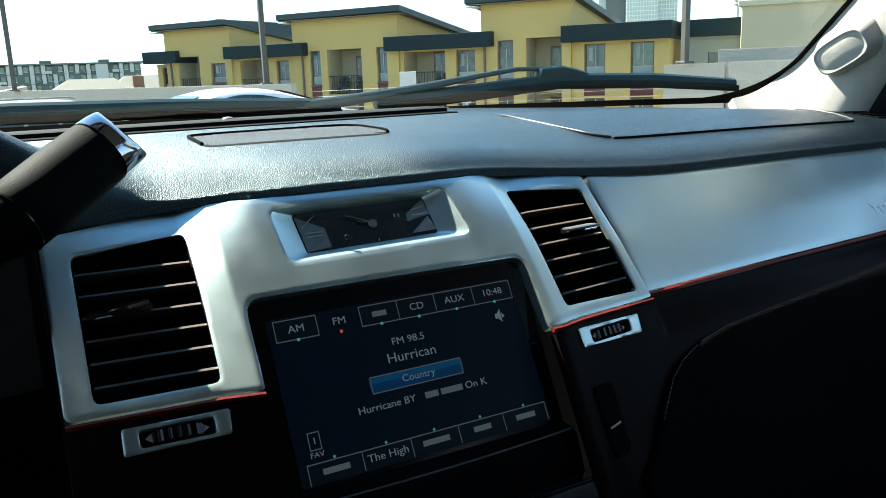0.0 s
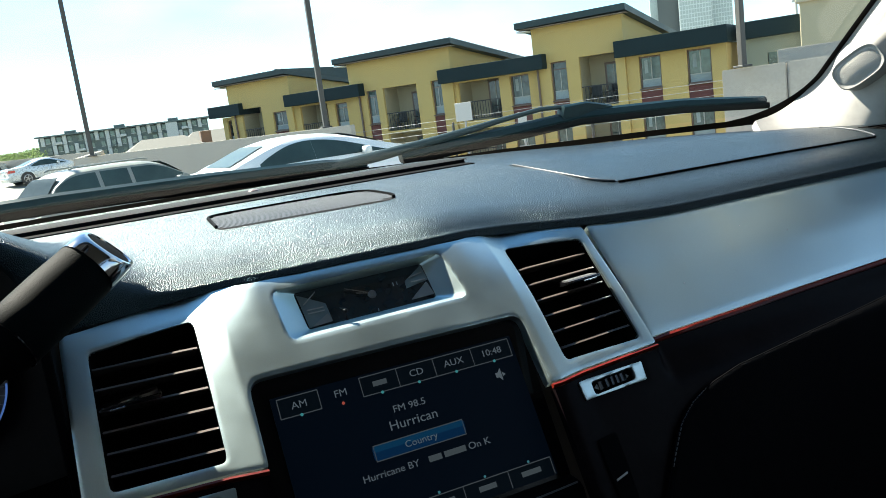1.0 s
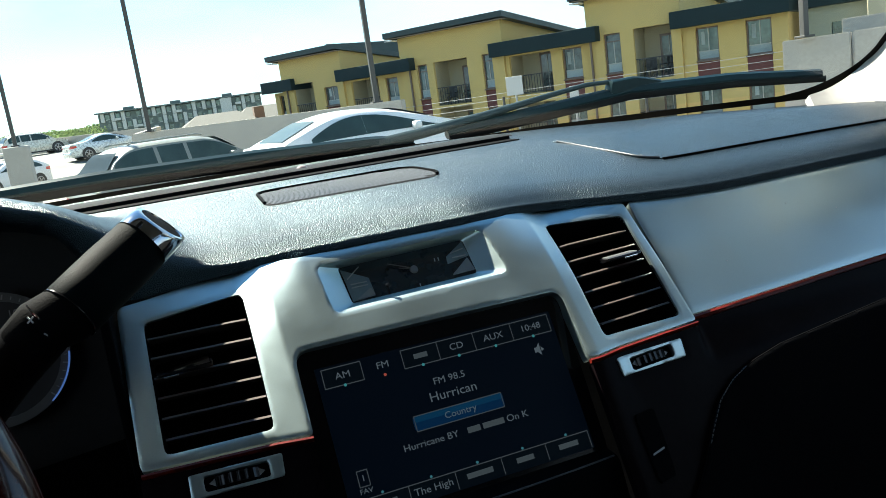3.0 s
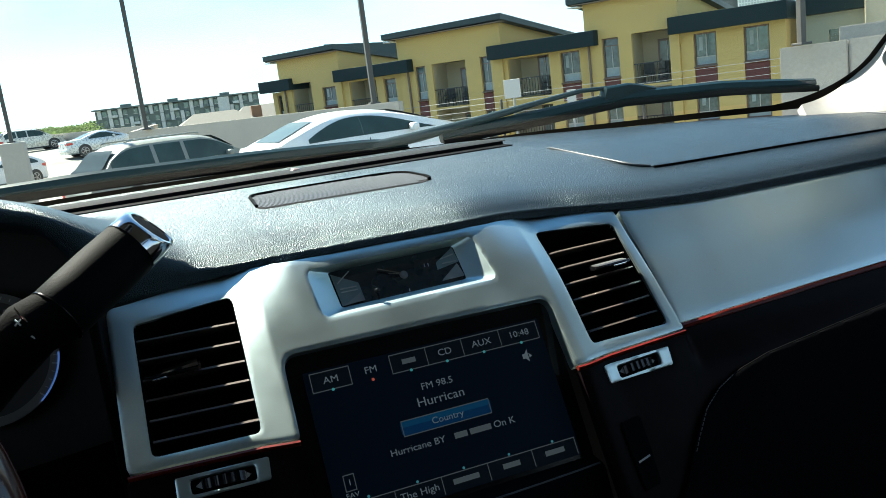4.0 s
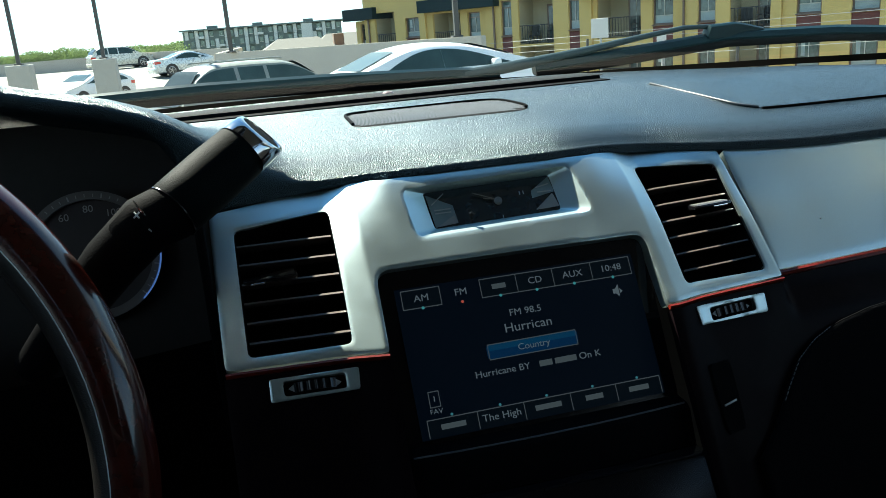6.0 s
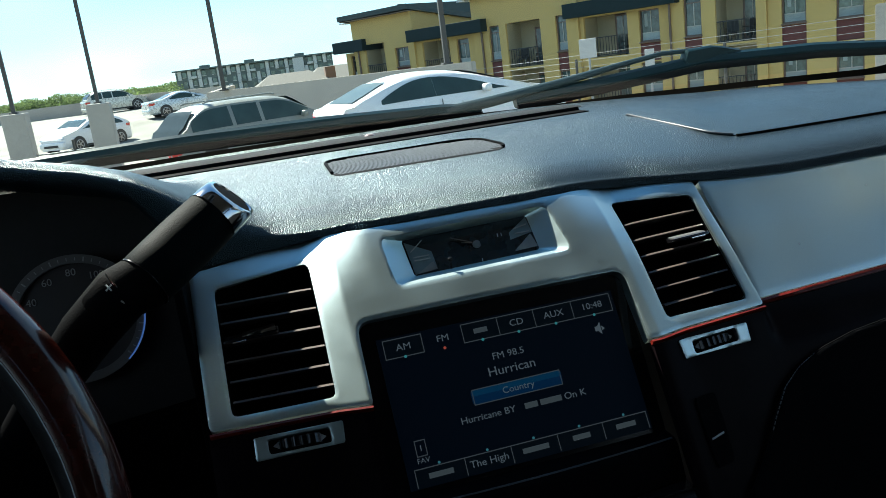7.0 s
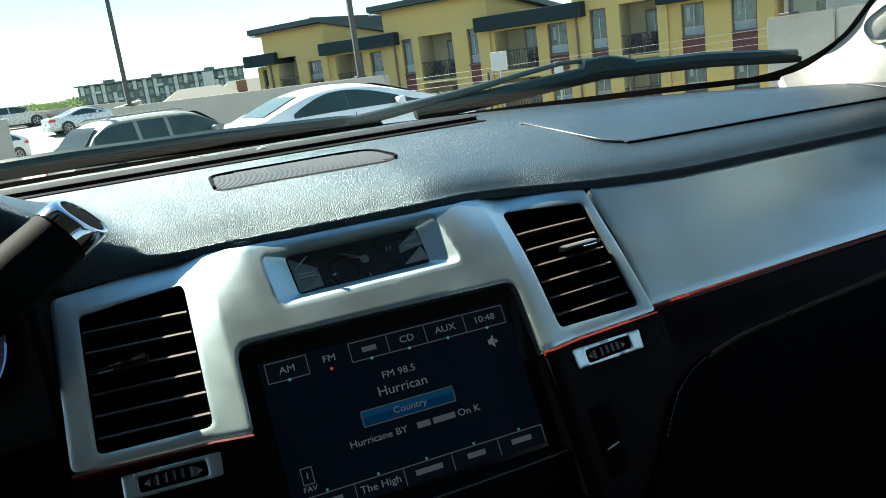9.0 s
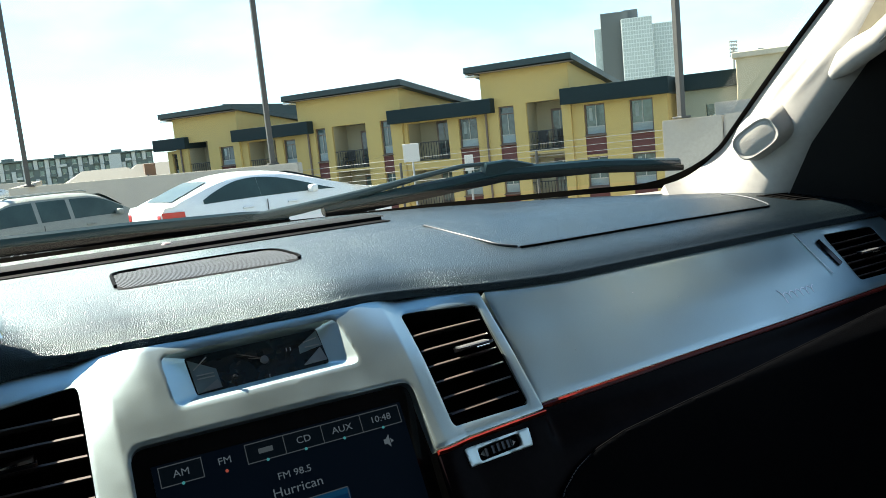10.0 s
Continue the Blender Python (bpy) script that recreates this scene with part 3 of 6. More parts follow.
# passenger panel, silver
PL = lambda x: lerp(x, [(0.2, 1.2325), (0.355, 1.2346), (0.515, 1.2360), (0.69, 1.2392), (0.80, 1.2425)])
PT = 0.072
PANEL = round_poly([(0.2025, 0.0), (0.2025, PT), (0.79, PT), (0.79, 0.0)], [0.002, 0.003, 0.01, 0.01], 3)
VENT_P = round_poly([(0.664, 1.298), (0.755, 1.295), (0.760, 1.248), (0.667, 1.249)], 0.004, 3)


def panel_face(x, z, d=0.0):
    """The passenger panel is slightly hollow between its edges."""
    hollow = 0.002 * math.sin(math.pi * min(1, max(0, (z - 1.235) / 0.075)))
    return (x, face_y(x, z) + hollow * sstep(0.2, 0.26, x) + 0.75 * d, z - 0.6 * d)


part("passenger_panel", plate(PANEL, [warped(VENT_P, PL, silver_top, PT)], unwarped(panel_face, PL, silver_top, PT), 0.0030, 0.010, 0.0006), M_SILVER, dash, "satin silver passenger panel")
bm = bmesh.new()
bar_on_face(bm, 0.617, 1.3060, 0.6300, 1.262, 0.0013, -0.0006)
part("panel_seam", bm, M_SCRIPT, dash)
vent("side_vent", VENT_P, 0.665, 0.757, 1.2485, 1.2965, 0.712, 1.274, M_SLAT)
bm = bmesh.new()
bar_on_face(bm, 0.6455, 1.2935, 0.6525, 1.2680, 0.0075, -0.0012)
part("vent_wheel", bm, M_GLOSS, dash, "black vent thumbwheel")
for x, z in ((0.356, 1.288), (0.262, 1.259), (0.405, 1.276)):
    bm = bmesh.new()
    bmesh.ops.create_icosphere(bm, subdivisions=1, radius=0.0006, matrix=Matrix.Translation(panel_face(x, z, -0.0002)))
    part("paint_fleck", bm, M_SCRIPT, dash)
bm = bmesh.new()
curl = [(0.533 + 0.056 * k / 60 + 0.0022 * math.sin(k * 0.63), 1.2545 + (0.0032 + 0.003 * (k < 9)) * math.cos(k * 0.63)) for k in range(61)]
for p, q in zip(curl, curl[1:]):
    bar_on_face(bm, p[0], p[1], q[0], q[1], 0.0009, 0.0007)
part("script_emblem", bm, M_SCRIPT, dash, "pale flowing script emblem shown as a plain stroke")

# red wood edge under the silver


def strip(x0, x1, ztab, w, d, n=40):
    bm = bmesh.new()
    rings = []
    for k in range(n + 1):
        x = x0 + (x1 - x0) * k / n
        z = lerp(x, ztab)
        rings.append([face(x, z - w / 2, d + 0.004), face(x, z - w / 2, d + 0.001), face(x, z, d), face(x, z + w / 2, d + 0.001), face(x, z + w / 2, d + 0.004)])
    loft(bm, rings, True, True)
    return bm


ZR = [(0.09, 1.2292), (0.2, 1.2295), (0.355, 1.2319), (0.515, 1.2333), (0.69, 1.2365), (0.80, 1.240)]
part("wood_edge", strip(-0.205, -0.103, [(-0.21, 1.2292), (-0.1, 1.2292)], 0.0023, -0.0010, 14), M_REDWOOD, dash, "glossy red wood edge", smooth=50)
part("wood_edge", strip(0.0965, 0.2, ZR, 0.0023, -0.0010, 14), M_REDWOOD, dash, "glossy red wood edge", smooth=50)
part("wood_edge", strip(0.2015, 0.80, [(x, z + 0.0003) for x, z in ZR], 0.0034, -0.0020), M_REDWOOD, dash, "glossy red wood edge", smooth=50)

# dark lower panels
LOW_L = [(-0.206, 1.2275), (-0.1035, 1.2275), (-0.1, 1.06), (-0.206, 1.06)]
LR = lambda x: lerp(x, [(0.09, 1.2275), (0.2, 1.2275), (0.355, 1.2307), (0.515, 1.2321), (0.69, 1.2353), (0.80, 1.2388)])
LOW_R = [(0.097, 0.1675), (0.80, 0.1675), (0.80, 0.0), (0.097, 0.0)]
LB = lambda x: 1.06
KL = round_poly([(-0.1795, 1.224), (-0.1235, 1.2245), (-0.1245, 1.2125), (-0.180, 1.2115)], 0.001, 2)
KR = round_poly([(0.117, 1.225), (0.178, 1.2235), (0.177, 1.2115), (0.1185, 1.213)], 0.001, 2)
part("lower_panel", plate(LOW_L, [KL], face, 0.004, 0.008, 0.0006), M_WOOD, dash, "dark glossy wood-look lower panel")
part("lower_panel", plate(LOW_R, [warped(KR, LB, LR, 0.1675)], unwarped(face, LB, LR, 0.1675), 0.004, 0.008, 0.0006), M_WOOD, dash, "dark glossy wood-look lower panel")
for hole, s in ((KL, -1), (KR, 1)):
    cx, cz = sum(p[0] for p in hole) / len(hole), sum(p[1] for p in hole) / len(hole)
    inner = round_poly([(cx - 0.0195, cz + 0.0040), (cx + 0.0195, cz + 0.0042), (cx + 0.0195, cz - 0.0042), (cx - 0.0195, cz - 0.0044)], 0.002, 3)
    k = part("vent_dial_plate", plate(hole, [inner], lambda a, b, d: face(a, b, d - 0.0012), 0.0011, 0.005, 0.0004), M_SILVER, dash, "silver plate round a ribbed vent dial")
    part("dial_recess", plate(inner, [], lambda a, b, d: face(a, b, d + 0.003), 0.003, 0.003), M_DARKCAV, k)
    bm = bmesh.new()
    rings = []
    for j in range(25):
        x = cx - 0.013 + 0.026 * j / 24
        bow = 0.0045 * math.sqrt(max(0.05, 1 - ((x - cx) / 0.0145) ** 2))
        r = bow + (0.0005 if j % 4 == 1 else 0)
        rings.append([face(x, cz - 0.0030, 0.003), face(x, cz - 0.0026, 0.003 - r), face(x, cz + 0.0026, 0.003 - r), face(x, cz + 0.0030, 0.003)])
    loft(bm, rings, True, True)
    part("dial_wheel", bm, M_GLOSS, k, "ribbed black thumbwheel", smooth=25)
    for sx in (-1, 1):
        bm = bmesh.new()
        t = [face(cx + sx * 0.0165, cz, 0.0022), face(cx + sx * 0.0125, cz + 0.0022, 0.0022), face(cx + sx * 0.0125, cz - 0.0022, 0.0022)]
        v = [bm.verts.new(p) for p in t] + [bm.verts.new((p[0], p[1] + 0.001, p[2])) for p in t]
        bm.faces.new(v[:3])
        for i in range(3):
            bm.faces.new((v[i], v[3 + i], v[3 + (i + 1) % 3], v[(i + 1) % 3]))
        part("arrow_mark", bm, M_PRINT, k)

# glove box: a bulging soft cover with a curved upper edge
GB = [(0.135, 1.127), (0.154, 1.142), (0.172, 1.161), (0.188, 1.176), (0.206, 1.1855), (0.230, 1.1935), (0.262, 1.1985), (0.34, 1.203), (0.404, 1.206), (0.5, 1.211), (0.65, 1.219), (0.80, 1.224), (0.80, 0.98), (0.135, 0.98)]
part("glove_box", plate(round_poly(GB, [0] + [0.006] * 5 + [0] * (len(GB) - 6), 3), [], lambda a, b, d: face(a, b, d - 0.007), 0.0016, 0.009, 0.001), M_VINYL_SOFT, dash, "black soft glove box cover")
bm = bmesh.new()
tube(bm, [face(a, b + 0.0003, -0.0042) for a, b in round_poly(GB, [0] + [0.006] * 5 + [0] * (len(GB) - 6), 3)[:-2]], 0.0008, 6)
piping = part("glove_box_piping", bm, M_VINYL_SOFT, dash, smooth=60)
M_THREAD = mat("grey_thread", (0.12, 0.12, 0.12), 0.6, var=0.3)
for j in range(22):
    x = 0.166 + 0.0026 * j
    z = lerp(x, GB[:12]) + 0.0010
    bm = bmesh.new()
    tube(bm, [face(x, z, -0.0058), face(x + 0.0007, lerp(x + 0.0007, GB[:12]) + 0.0012, -0.0066), face(x + 0.0016, lerp(x + 0.0016, GB[:12]) + 0.0010, -0.0058)], 0.0004, 5)
    part("stitch", bm, M_THREAD, piping, smooth=60)
bm = bmesh.new()
rings = []
for z, w in ((1.189, 0.008), (1.187, 0.0095), (1.170, 0.0095), (1.150, 0.0085), (1.147, 0.007)):
    rings.append([face(0.1235 - w, z, 0), face(0.1235 - w * 0.9, z, -0.002), face(0.1235 + w * 0.9, z, -0.002), face(0.1235 + w, z, 0)])
loft(bm, rings, True, True)
rock = part("switch", bm, M_VINYL_SOFT, dash, "tall black rocker switch", smooth=30)
bm = bmesh.new()
bar_on_face(bm, 0.1175, 1.1635, 0.1285, 1.1645, 0.0012, -0.0032)
part("switch_mark", bm, M_PRINT, rock)


# touch screen
def scr(x, z, d=0.0):
    return (x, 0.70 + (z - 1.256) * 0.53 + 0.88 * d, z - 0.47 * d)


screen = part("screen", plate(round_poly([(-0.1035, 1.2745), (0.0995, 1.2735), (0.0975, 1.163), (-0.1025, 1.164)], 0.003, 2), [], scr, 0.006, 0.01), M_GLOSS, dash, "dark radio touch screen behind a glossy black bezel")
part("display", plate([(-0.0895, 1.2585), (0.0875, 1.2585), (0.0880, 1.1685), (-0.0885, 1.1685)], [], lambda a, b, d: scr(a, b, d - 0.0006), 0.006, 0.0006), M_SCREEN, screen, "dim blue radio display")


def flat_on_screen(name, pts, material, lift=0.0012, label=""):
    bm = bmesh.new()
    bm.faces.new([bm.verts.new(scr(a, b, -lift)) for a, b in pts])
    r = bmesh.ops.extrude_face_region(bm, geom=bm.faces[:])
    for v in r["geom"]:
        if isinstance(v, bmesh.types.BMVert):
            v.co += Vector((0, 0.00035, 0))
    bmesh.ops.recalc_face_normals(bm, faces=bm.faces[:])
    return part(name, bm, material, screen, label)


def outline_on_screen(name, x0, z0, x1, z1, sides, label=""):
    bm = bmesh.new()
    w = 0.0003
    for s in sides:
        q = {'t': (x0, z1, x1, z1), 'b': (x0, z0, x1, z0), 'l': (x0, z0, x0, z1), 'r': (x1, z0, x1, z1)}[s]
        a = [(min(q[0], q[2]) - w, min(q[1], q[3]) - w), (max(q[0], q[2]) + w, min(q[1], q[3]) - w), (max(q[0], q[2]) + w, max(q[1], q[3]) + w), (min(q[0], q[2]) - w, max(q[1], q[3]) + w)]
        bm.faces.new([bm.verts.new(scr(c, d, -0.0014)) for c, d in a])
    part(name, bm, M_SCREEN_LINE, screen, label)


SCR_TURN = Matrix.Rotation(math.atan2(1.0, 0.53), 4, 'X')


def screen_words(text, x, z, size, align='CENTER'):
    words("screen_text", text, size, Matrix.Translation(scr(x, z, -0.0016)) @ SCR_TURN, M_SCREEN_TEXT, screen, align, 0.0001, wide=1.12)


def screen_bar(x0, x1, z, h):
    flat_on_screen("text_bar", [(x0, z - h / 2), (x1, z - h / 2), (x1, z + h / 2), (x0, z + h / 2)], M_SCREEN_BAR, 0.0016)


tops = [-0.0855, -0.0585, -0.0295, -0.003, 0.0245, 0.054, 0.0845]
for k, t in enumerate(("AM", "FM", "", "CD", "AUX", "10:48")):
    a, b = tops[k], tops[k + 1]
    if k != 1:
        flat_on_screen("tab_button", [(a, 1.2455), (b, 1.2455), (b, 1.2568), (a, 1.2568)], M_SCREEN_BLACK, 0.0010)
        outline_on_screen("tab_outline", a, 1.2455, b, 1.2568, 'tblr')
    if t:
        screen_words(t, (a + b) / 2, 1.2512, 0.0066)
    else:
        screen_bar((a + b) / 2 - 0.005, (a + b) / 2 + 0.005, 1.2512, 0.0030)
    bm = bmesh.new()
    bmesh.ops.create_circle(bm, cap_ends=True, segments=10, radius=0.0011)
    bm.transform(Matrix.Translation(scr((a + b) / 2, 1.2452, -0.0017)) @ SCR_TURN)
    part("tab_dot", bm, glow("dot_glow", (0.08, 0.015, 0.01) if k == 1 else (0.012, 0.05, 0.05), 0.7), screen)
screen_words("FM 98.5", -0.001, 1.2335, 0.0066)
screen_words("Hurrican", -0.001, 1.2245, 0.0088)
flat_on_screen("genre_button", round_poly([(-0.034, 1.2165), (0.033, 1.2165), (0.0325, 1.2078), (-0.034, 1.2078)], 0.002, 3), M_SCREEN_BLUE, 0.0012, "blue rounded button")
flat_on_screen("button_sheen", round_poly([(-0.0330, 1.2162), (0.0320, 1.2162), (0.0317, 1.2128), (-0.0330, 1.2128)], 0.0012, 3), M_SCREEN_SHEEN, 0.0014)
outline_on_screen("button_outline", -0.0330, 1.2076, 0.0318, 1.2166, 'tblr')
screen_words("Country", 0.0, 1.2121, 0.0062)
screen_words("Hurricane BY", -0.0455, 1.2000, 0.0064, 'LEFT')
screen_bar(0.0010, 0.0105, 1.2000, 0.0034)
screen_bar(0.0125, 0.0285, 1.2000, 0.0034)
screen_words("On K", 0.0303, 1.2000, 0.0066, 'LEFT')
lows = [-0.0835, -0.049, -0.016, 0.018, 0.052, 0.0858]
for k, t in enumerate(("", "The High", "", "", "")):
    a, b = lows[k], lows[k + 1]
    flat_on_screen("preset_button", [(a, 1.1695), (b, 1.1695), (b, 1.1795), (a, 1.1795)], M_SCREEN_BLACK, 0.0010)
    outline_on_screen("preset_outline", a, 1.1695, b, 1.1795, 'tlr' if k < 4 else 'tr')
    if t:
        screen_words(t, (a + b) / 2, 1.1745, 0.0066)
    else:
        w = (0.0085, 0, 0.0095, 0.0065, 0.0075)[k]
        screen_bar((a + b) / 2 - w, (a + b) / 2 + w, 1.1745, 0.0030)
    bm = bmesh.new()
    bmesh.ops.create_circle(bm, cap_ends=True, segments=10, radius=0.0010)
    bm.transform(Matrix.Translation(scr((a + b) / 2, 1.1808, -0.0017)) @ SCR_TURN)
    part("preset_dot", bm, glow("dot_glow", (0.012, 0.04, 0.045), 0.6), screen)
outline_on_screen("favourite_page", -0.0795, 1.1865, -0.0725, 1.1955, 'tblr')
screen_words("1", -0.076, 1.191, 0.0055)
screen_words("FAV", -0.076, 1.1838, 0.0046)
flat_on_screen("mute_icon", [(0.067, 1.2345), (0.069, 1.2345), (0.0715, 1.232), (0.0715, 1.240), (0.069, 1.2375), (0.067, 1.2375)], M_SCREEN_TEXT, 0.0014)
flat_on_screen("mute_wave", [(0.0722, 1.2375), (0.0745, 1.2355), (0.0722, 1.2345)], M_SCREEN_TEXT, 0.0014)

# ledge under the screen and the dark stack below
bm = bmesh.new()
rings = []
for k in range(21):
    x = -0.1 + 0.197 * k / 20
    sag = 0.004 * (1 - ((x + 0.0015) / 0.1) ** 2)
    rings.append([(x, 0.656, 1.166), (x, 0.640 - sag, 1.1655), (x, 0.636 - sag, 1.1625), (x, 0.628 - sag, 1.1400), (x, 0.66, 1.14)])
loft(bm, rings, True, True)
part("screen_ledge", bm, M_VINYL_SOFT, dash, "dark lip under the screen", smooth=40)
# pale tube drawn in for the highlight along the lip's front edge
bm = bmesh.new()
tube(bm, [(-0.098 + 0.193 * k / 20, 0.6402 - 0.004 * (1 - ((-0.0965 + 0.193 * k / 20) / 0.1) ** 2), 1.1656) for k in range(21)], 0.0007, 6)
part("ledge_edge", bm, M_SEAM, dash, "pale line drawn as a highlight along the lip", smooth=60)
bm = bmesh.new()
rings = []
for k in range(21):
    x = -0.1 + 0.197 * k / 20
    rings.append([(x, 0.66, 1.1395), (x, 0.617, 1.1395), (x, 0.614, 1.136), (x, 0.57, 1.06), (x, 0.66, 1.06)])
loft(bm, rings, True, True)
part("stack_panel", bm, M_GLOSS, dash, "glossy black stack panel", smooth=40)
bm = bmesh.new()
tube(bm, [(-0.02 + 0.117 * k / 10, 0.6155 - 0.0005, 1.1392) for k in range(11)], 0.0007, 6)
part("stack_trim_line", bm, M_DARKCAV, dash, smooth=60)

# ---- the cabin: wheel, lever, gauges ----
cluster = thing("instrument_cluster", (-0.42, 0.85, 1.2), "round dark gauges with silver rings under the dash hood", "gauges")


def clu(x, z, d=0.0):
    return (x, 0.84 + (z - 1.29) * 0.25 + d, z - 0.2 * d)


part("gauge_panel", plate([(-0.64, 1.38), (-0.212, 1.38), (-0.212, 1.19), (-0.64, 1.19)], [], clu, 0.02, 0.02), mat("gauge_panel_grey", (0.02, 0.02, 0.02), 0.6, spec=0.2), cluster)
part("side_panel", boxbm((-0.209, 0.79, 1.25), (0.006, 0.16, 0.17), 0.002), M_VINYL_SOFT, cluster)
CLU_TURN = Matrix.Rotation(radians(90 - 14), 4, 'X')


def disc(r, depth, x, z, d, seg=48, r2=None):
    bm = bmesh.new()
    bmesh.ops.create_cone(bm, cap_ends=True, segments=seg, radius1=r, radius2=r if r2 is None else r2, depth=depth)
    bm.transform(Matrix.Translation(clu(x, z, d)) @ CLU_TURN)
    return bm


def ring_bm(r0, r1, x, z, d, h, seg=56):
    bm = bmesh.new()
    rings = []
    for k in range(seg + 1):
        a = 2 * math.pi * k / seg
        rings.append([Vector((r * math.cos(a), r * math.sin(a), q)) for r, q in ((r0, 0), (r0, h), (r1, h), (r1, 0))])
    loft(bm, rings, True, False)
    bm.transform(Matrix.Translation(clu(x, z, d)) @ CLU_TURN)
    return bm


for gx, gz, r, marks in ((-0.2938, 1.2795, 0.0434, ("20", "40", "60", "80", "100", "120")), (-0.545, 1.2795, 0.0434, ("1", "2", "3", "4", "5", "6"))):
    g = part("gauge", disc(r, 0.004, gx, gz, -0.006), mat("gauge_black", (0.008, 0.008, 0.009), 0.4), cluster, smooth=40)
    part("gauge_ring", ring_bm(r * 0.98, r * 1.13, gx, gz, -0.008, 0.006), mat("gauge_ring_silver", (0.10, 0.10, 0.10), 0.5, metal=0.4), g, "silver gauge ring", smooth=40)
    for k in range(37):
        a = radians(225 - 270 * k / 36)
        w = 0.0036 if k % 4 == 0 else 0.0024
        bm = boxbm((0, 0, 0), (w, 0.0006 if k % 4 else 0.001, 0.0004))
        bm.transform(Matrix.Translation(clu(gx, gz, -0.0146)) @ CLU_TURN @ Matrix.Rotation(a, 4, 'Z') @ Matrix.Translation((r * 1.055, 0, 0)))
        part("gauge_tick", bm, M_DIMPRINT, g)
    for k, t in enumerate(marks):
        a = radians(180 - 30 * k)
        words("gauge_number", t, 0.0078, Matrix.Translation(clu(gx, gz, -0.0086)) @ CLU_TURN @ Matrix.Translation((r * 0.82 * math.cos(a), r * 0.82 * math.sin(a), 0)), M_DIMPRINT, g)
    bm = boxbm((0, 0, 0), (r * 0.75, 0.0018, 0.001))
    bm.transform(Matrix.Translation(clu(gx, gz, -0.011)) @ CLU_TURN @ Matrix.Rotation(radians(222), 4, 'Z') @ Matrix.Translation((r * 0.33, 0, 0)))
    part("gauge_pointer", bm, mat("pointer_red", (0.4, 0.03, 0.02), 0.4), g)
g = part("small_gauge", disc(0.030, 0.004, -0.42, 1.300, -0.008), mat("gauge_black_small", (0.008, 0.008, 0.009), 0.4), cluster, smooth=40)
part("gauge_ring", ring_bm(0.029, 0.034, -0.42, 1.300, -0.010, 0.006), M_DIALSILVER, g, smooth=40)
# blue lit arc on the right gauge
bm = bmesh.new()
rings = []
for k in range(15):
    a = radians(-50 + 45 * k / 14)
    rings.append([Vector((q * math.cos(a), q * math.sin(a), h)) for q, h in ((0.0478, 0), (0.0478, 0.0015), (0.0490, 0.0015), (0.0490, 0))])
loft(bm, rings, True, True)
bm.transform(Matrix.Translation(clu(-0.2938, 1.2795, -0.0150)) @ CLU_TURN)
part("gauge_arc", bm, glow("arc_glow", (0.03, 0.06, 0.16), 0.4), cluster, "thin blue lit arc", smooth=60)

# steering column
col = thing("steering_column", (-0.42, 0.72, 1.15), "black steering column shroud behind the wheel", "steering column")
COL_DIR = Vector((0, 0.949, -0.314)).normalized()
WC = Vector((-0.4365, 0.5543, 1.2455))
bm = bmesh.new()
tube(bm, [WC + COL_DIR * d for d in (0.05, 0.08, 0.2, 0.36)], [0.05, 0.062, 0.066, 0.07], 20, True, 1.1)
part("column_shroud", bm, M_VINYL_SOFT, col, smooth=40)

wheel = thing("steering_wheel", tuple(WC), "leather and glossy wood rimmed steering wheel", "steering wheel")
WT = Matrix.Translation(WC) @ Matrix.Rotation(radians(71.7), 4, 'X')
RW = 0.1883


def rim(a0, a1, r, n, b0=0, b1=337.5):
    """A length of the rim between two angles; b0 to b1 is the part of its round section."""
    bm = bmesh.new()
    rings = []
    for k in range(n + 1):
        a = radians(a0 + (a1 - a0) * k / n)
        c = Vector((math.cos(a), math.sin(a), 0))
        rings.append([WT @ (c * (RW + r * math.cos(b)) + Vector((0, 0, r * 1.15 * math.sin(b)))) for b in [radians(b0 + (b1 - b0) * j / 15) for j in range(16)]])
    loft(bm, rings, True, a1 - a0 < 359)
    return bm


M_RIMWOOD = mat("wheel_wood", (0.034, 0.005, 0.003), 0.2, var=0.6, scale=35, fine=160, spec=0.35, coat=0.3)
M_RIMHIDE = mat("wheel_leather", (0.007, 0.006, 0.006), 0.4, var=0.3, scale=40, bump=0.3, bump_scale=1300.0, kind='cells', spec=0.25)
for a0, a1 in ((-62, -40), (220, 242)):
    part("rim_leather", rim(a0, a1, 0.0145, 26), M_RIMHIDE, wheel, "black leather rim section", smooth=50)
for a0, a1, n in ((-39.4, 219.4, 70), (242.6, 297.4, 20)):
    part("rim_wood", rim(a0, a1, 0.0147, n, -80, 108), M_RIMWOOD, wheel, "glossy red-brown wood outer half of the rim", smooth=50)
    part("rim_leather", rim(a0, a1, 0.0144, n, 109, 279), M_RIMHIDE, wheel, "black leather inner half of the rim", smooth=50)
    part("rim_seam", rim(a0, a1, 0.0150, n, 107.4, 109.6), M_DIALSILVER, wheel, "pale seam line along the rim", smooth=50)
for a in (-39.7, 219.7, 242.3, 297.7):
    part("rim_ring", rim(a - 0.5, a + 0.5, 0.0150, 2), M_CHROME, wheel, smooth=50)
bm = bmesh.new()
bmesh.ops.create_uvsphere(bm, u_segments=28, v_segments=14, radius=0.085)
for v in bm.verts:
    v.co = WT @ Vector((v.co.x, v.co.y * 0.85, v.co.z * 0.35 - 0.015))
part("hub", bm, M_LEATHER, wheel, "padded black hub", smooth=60)
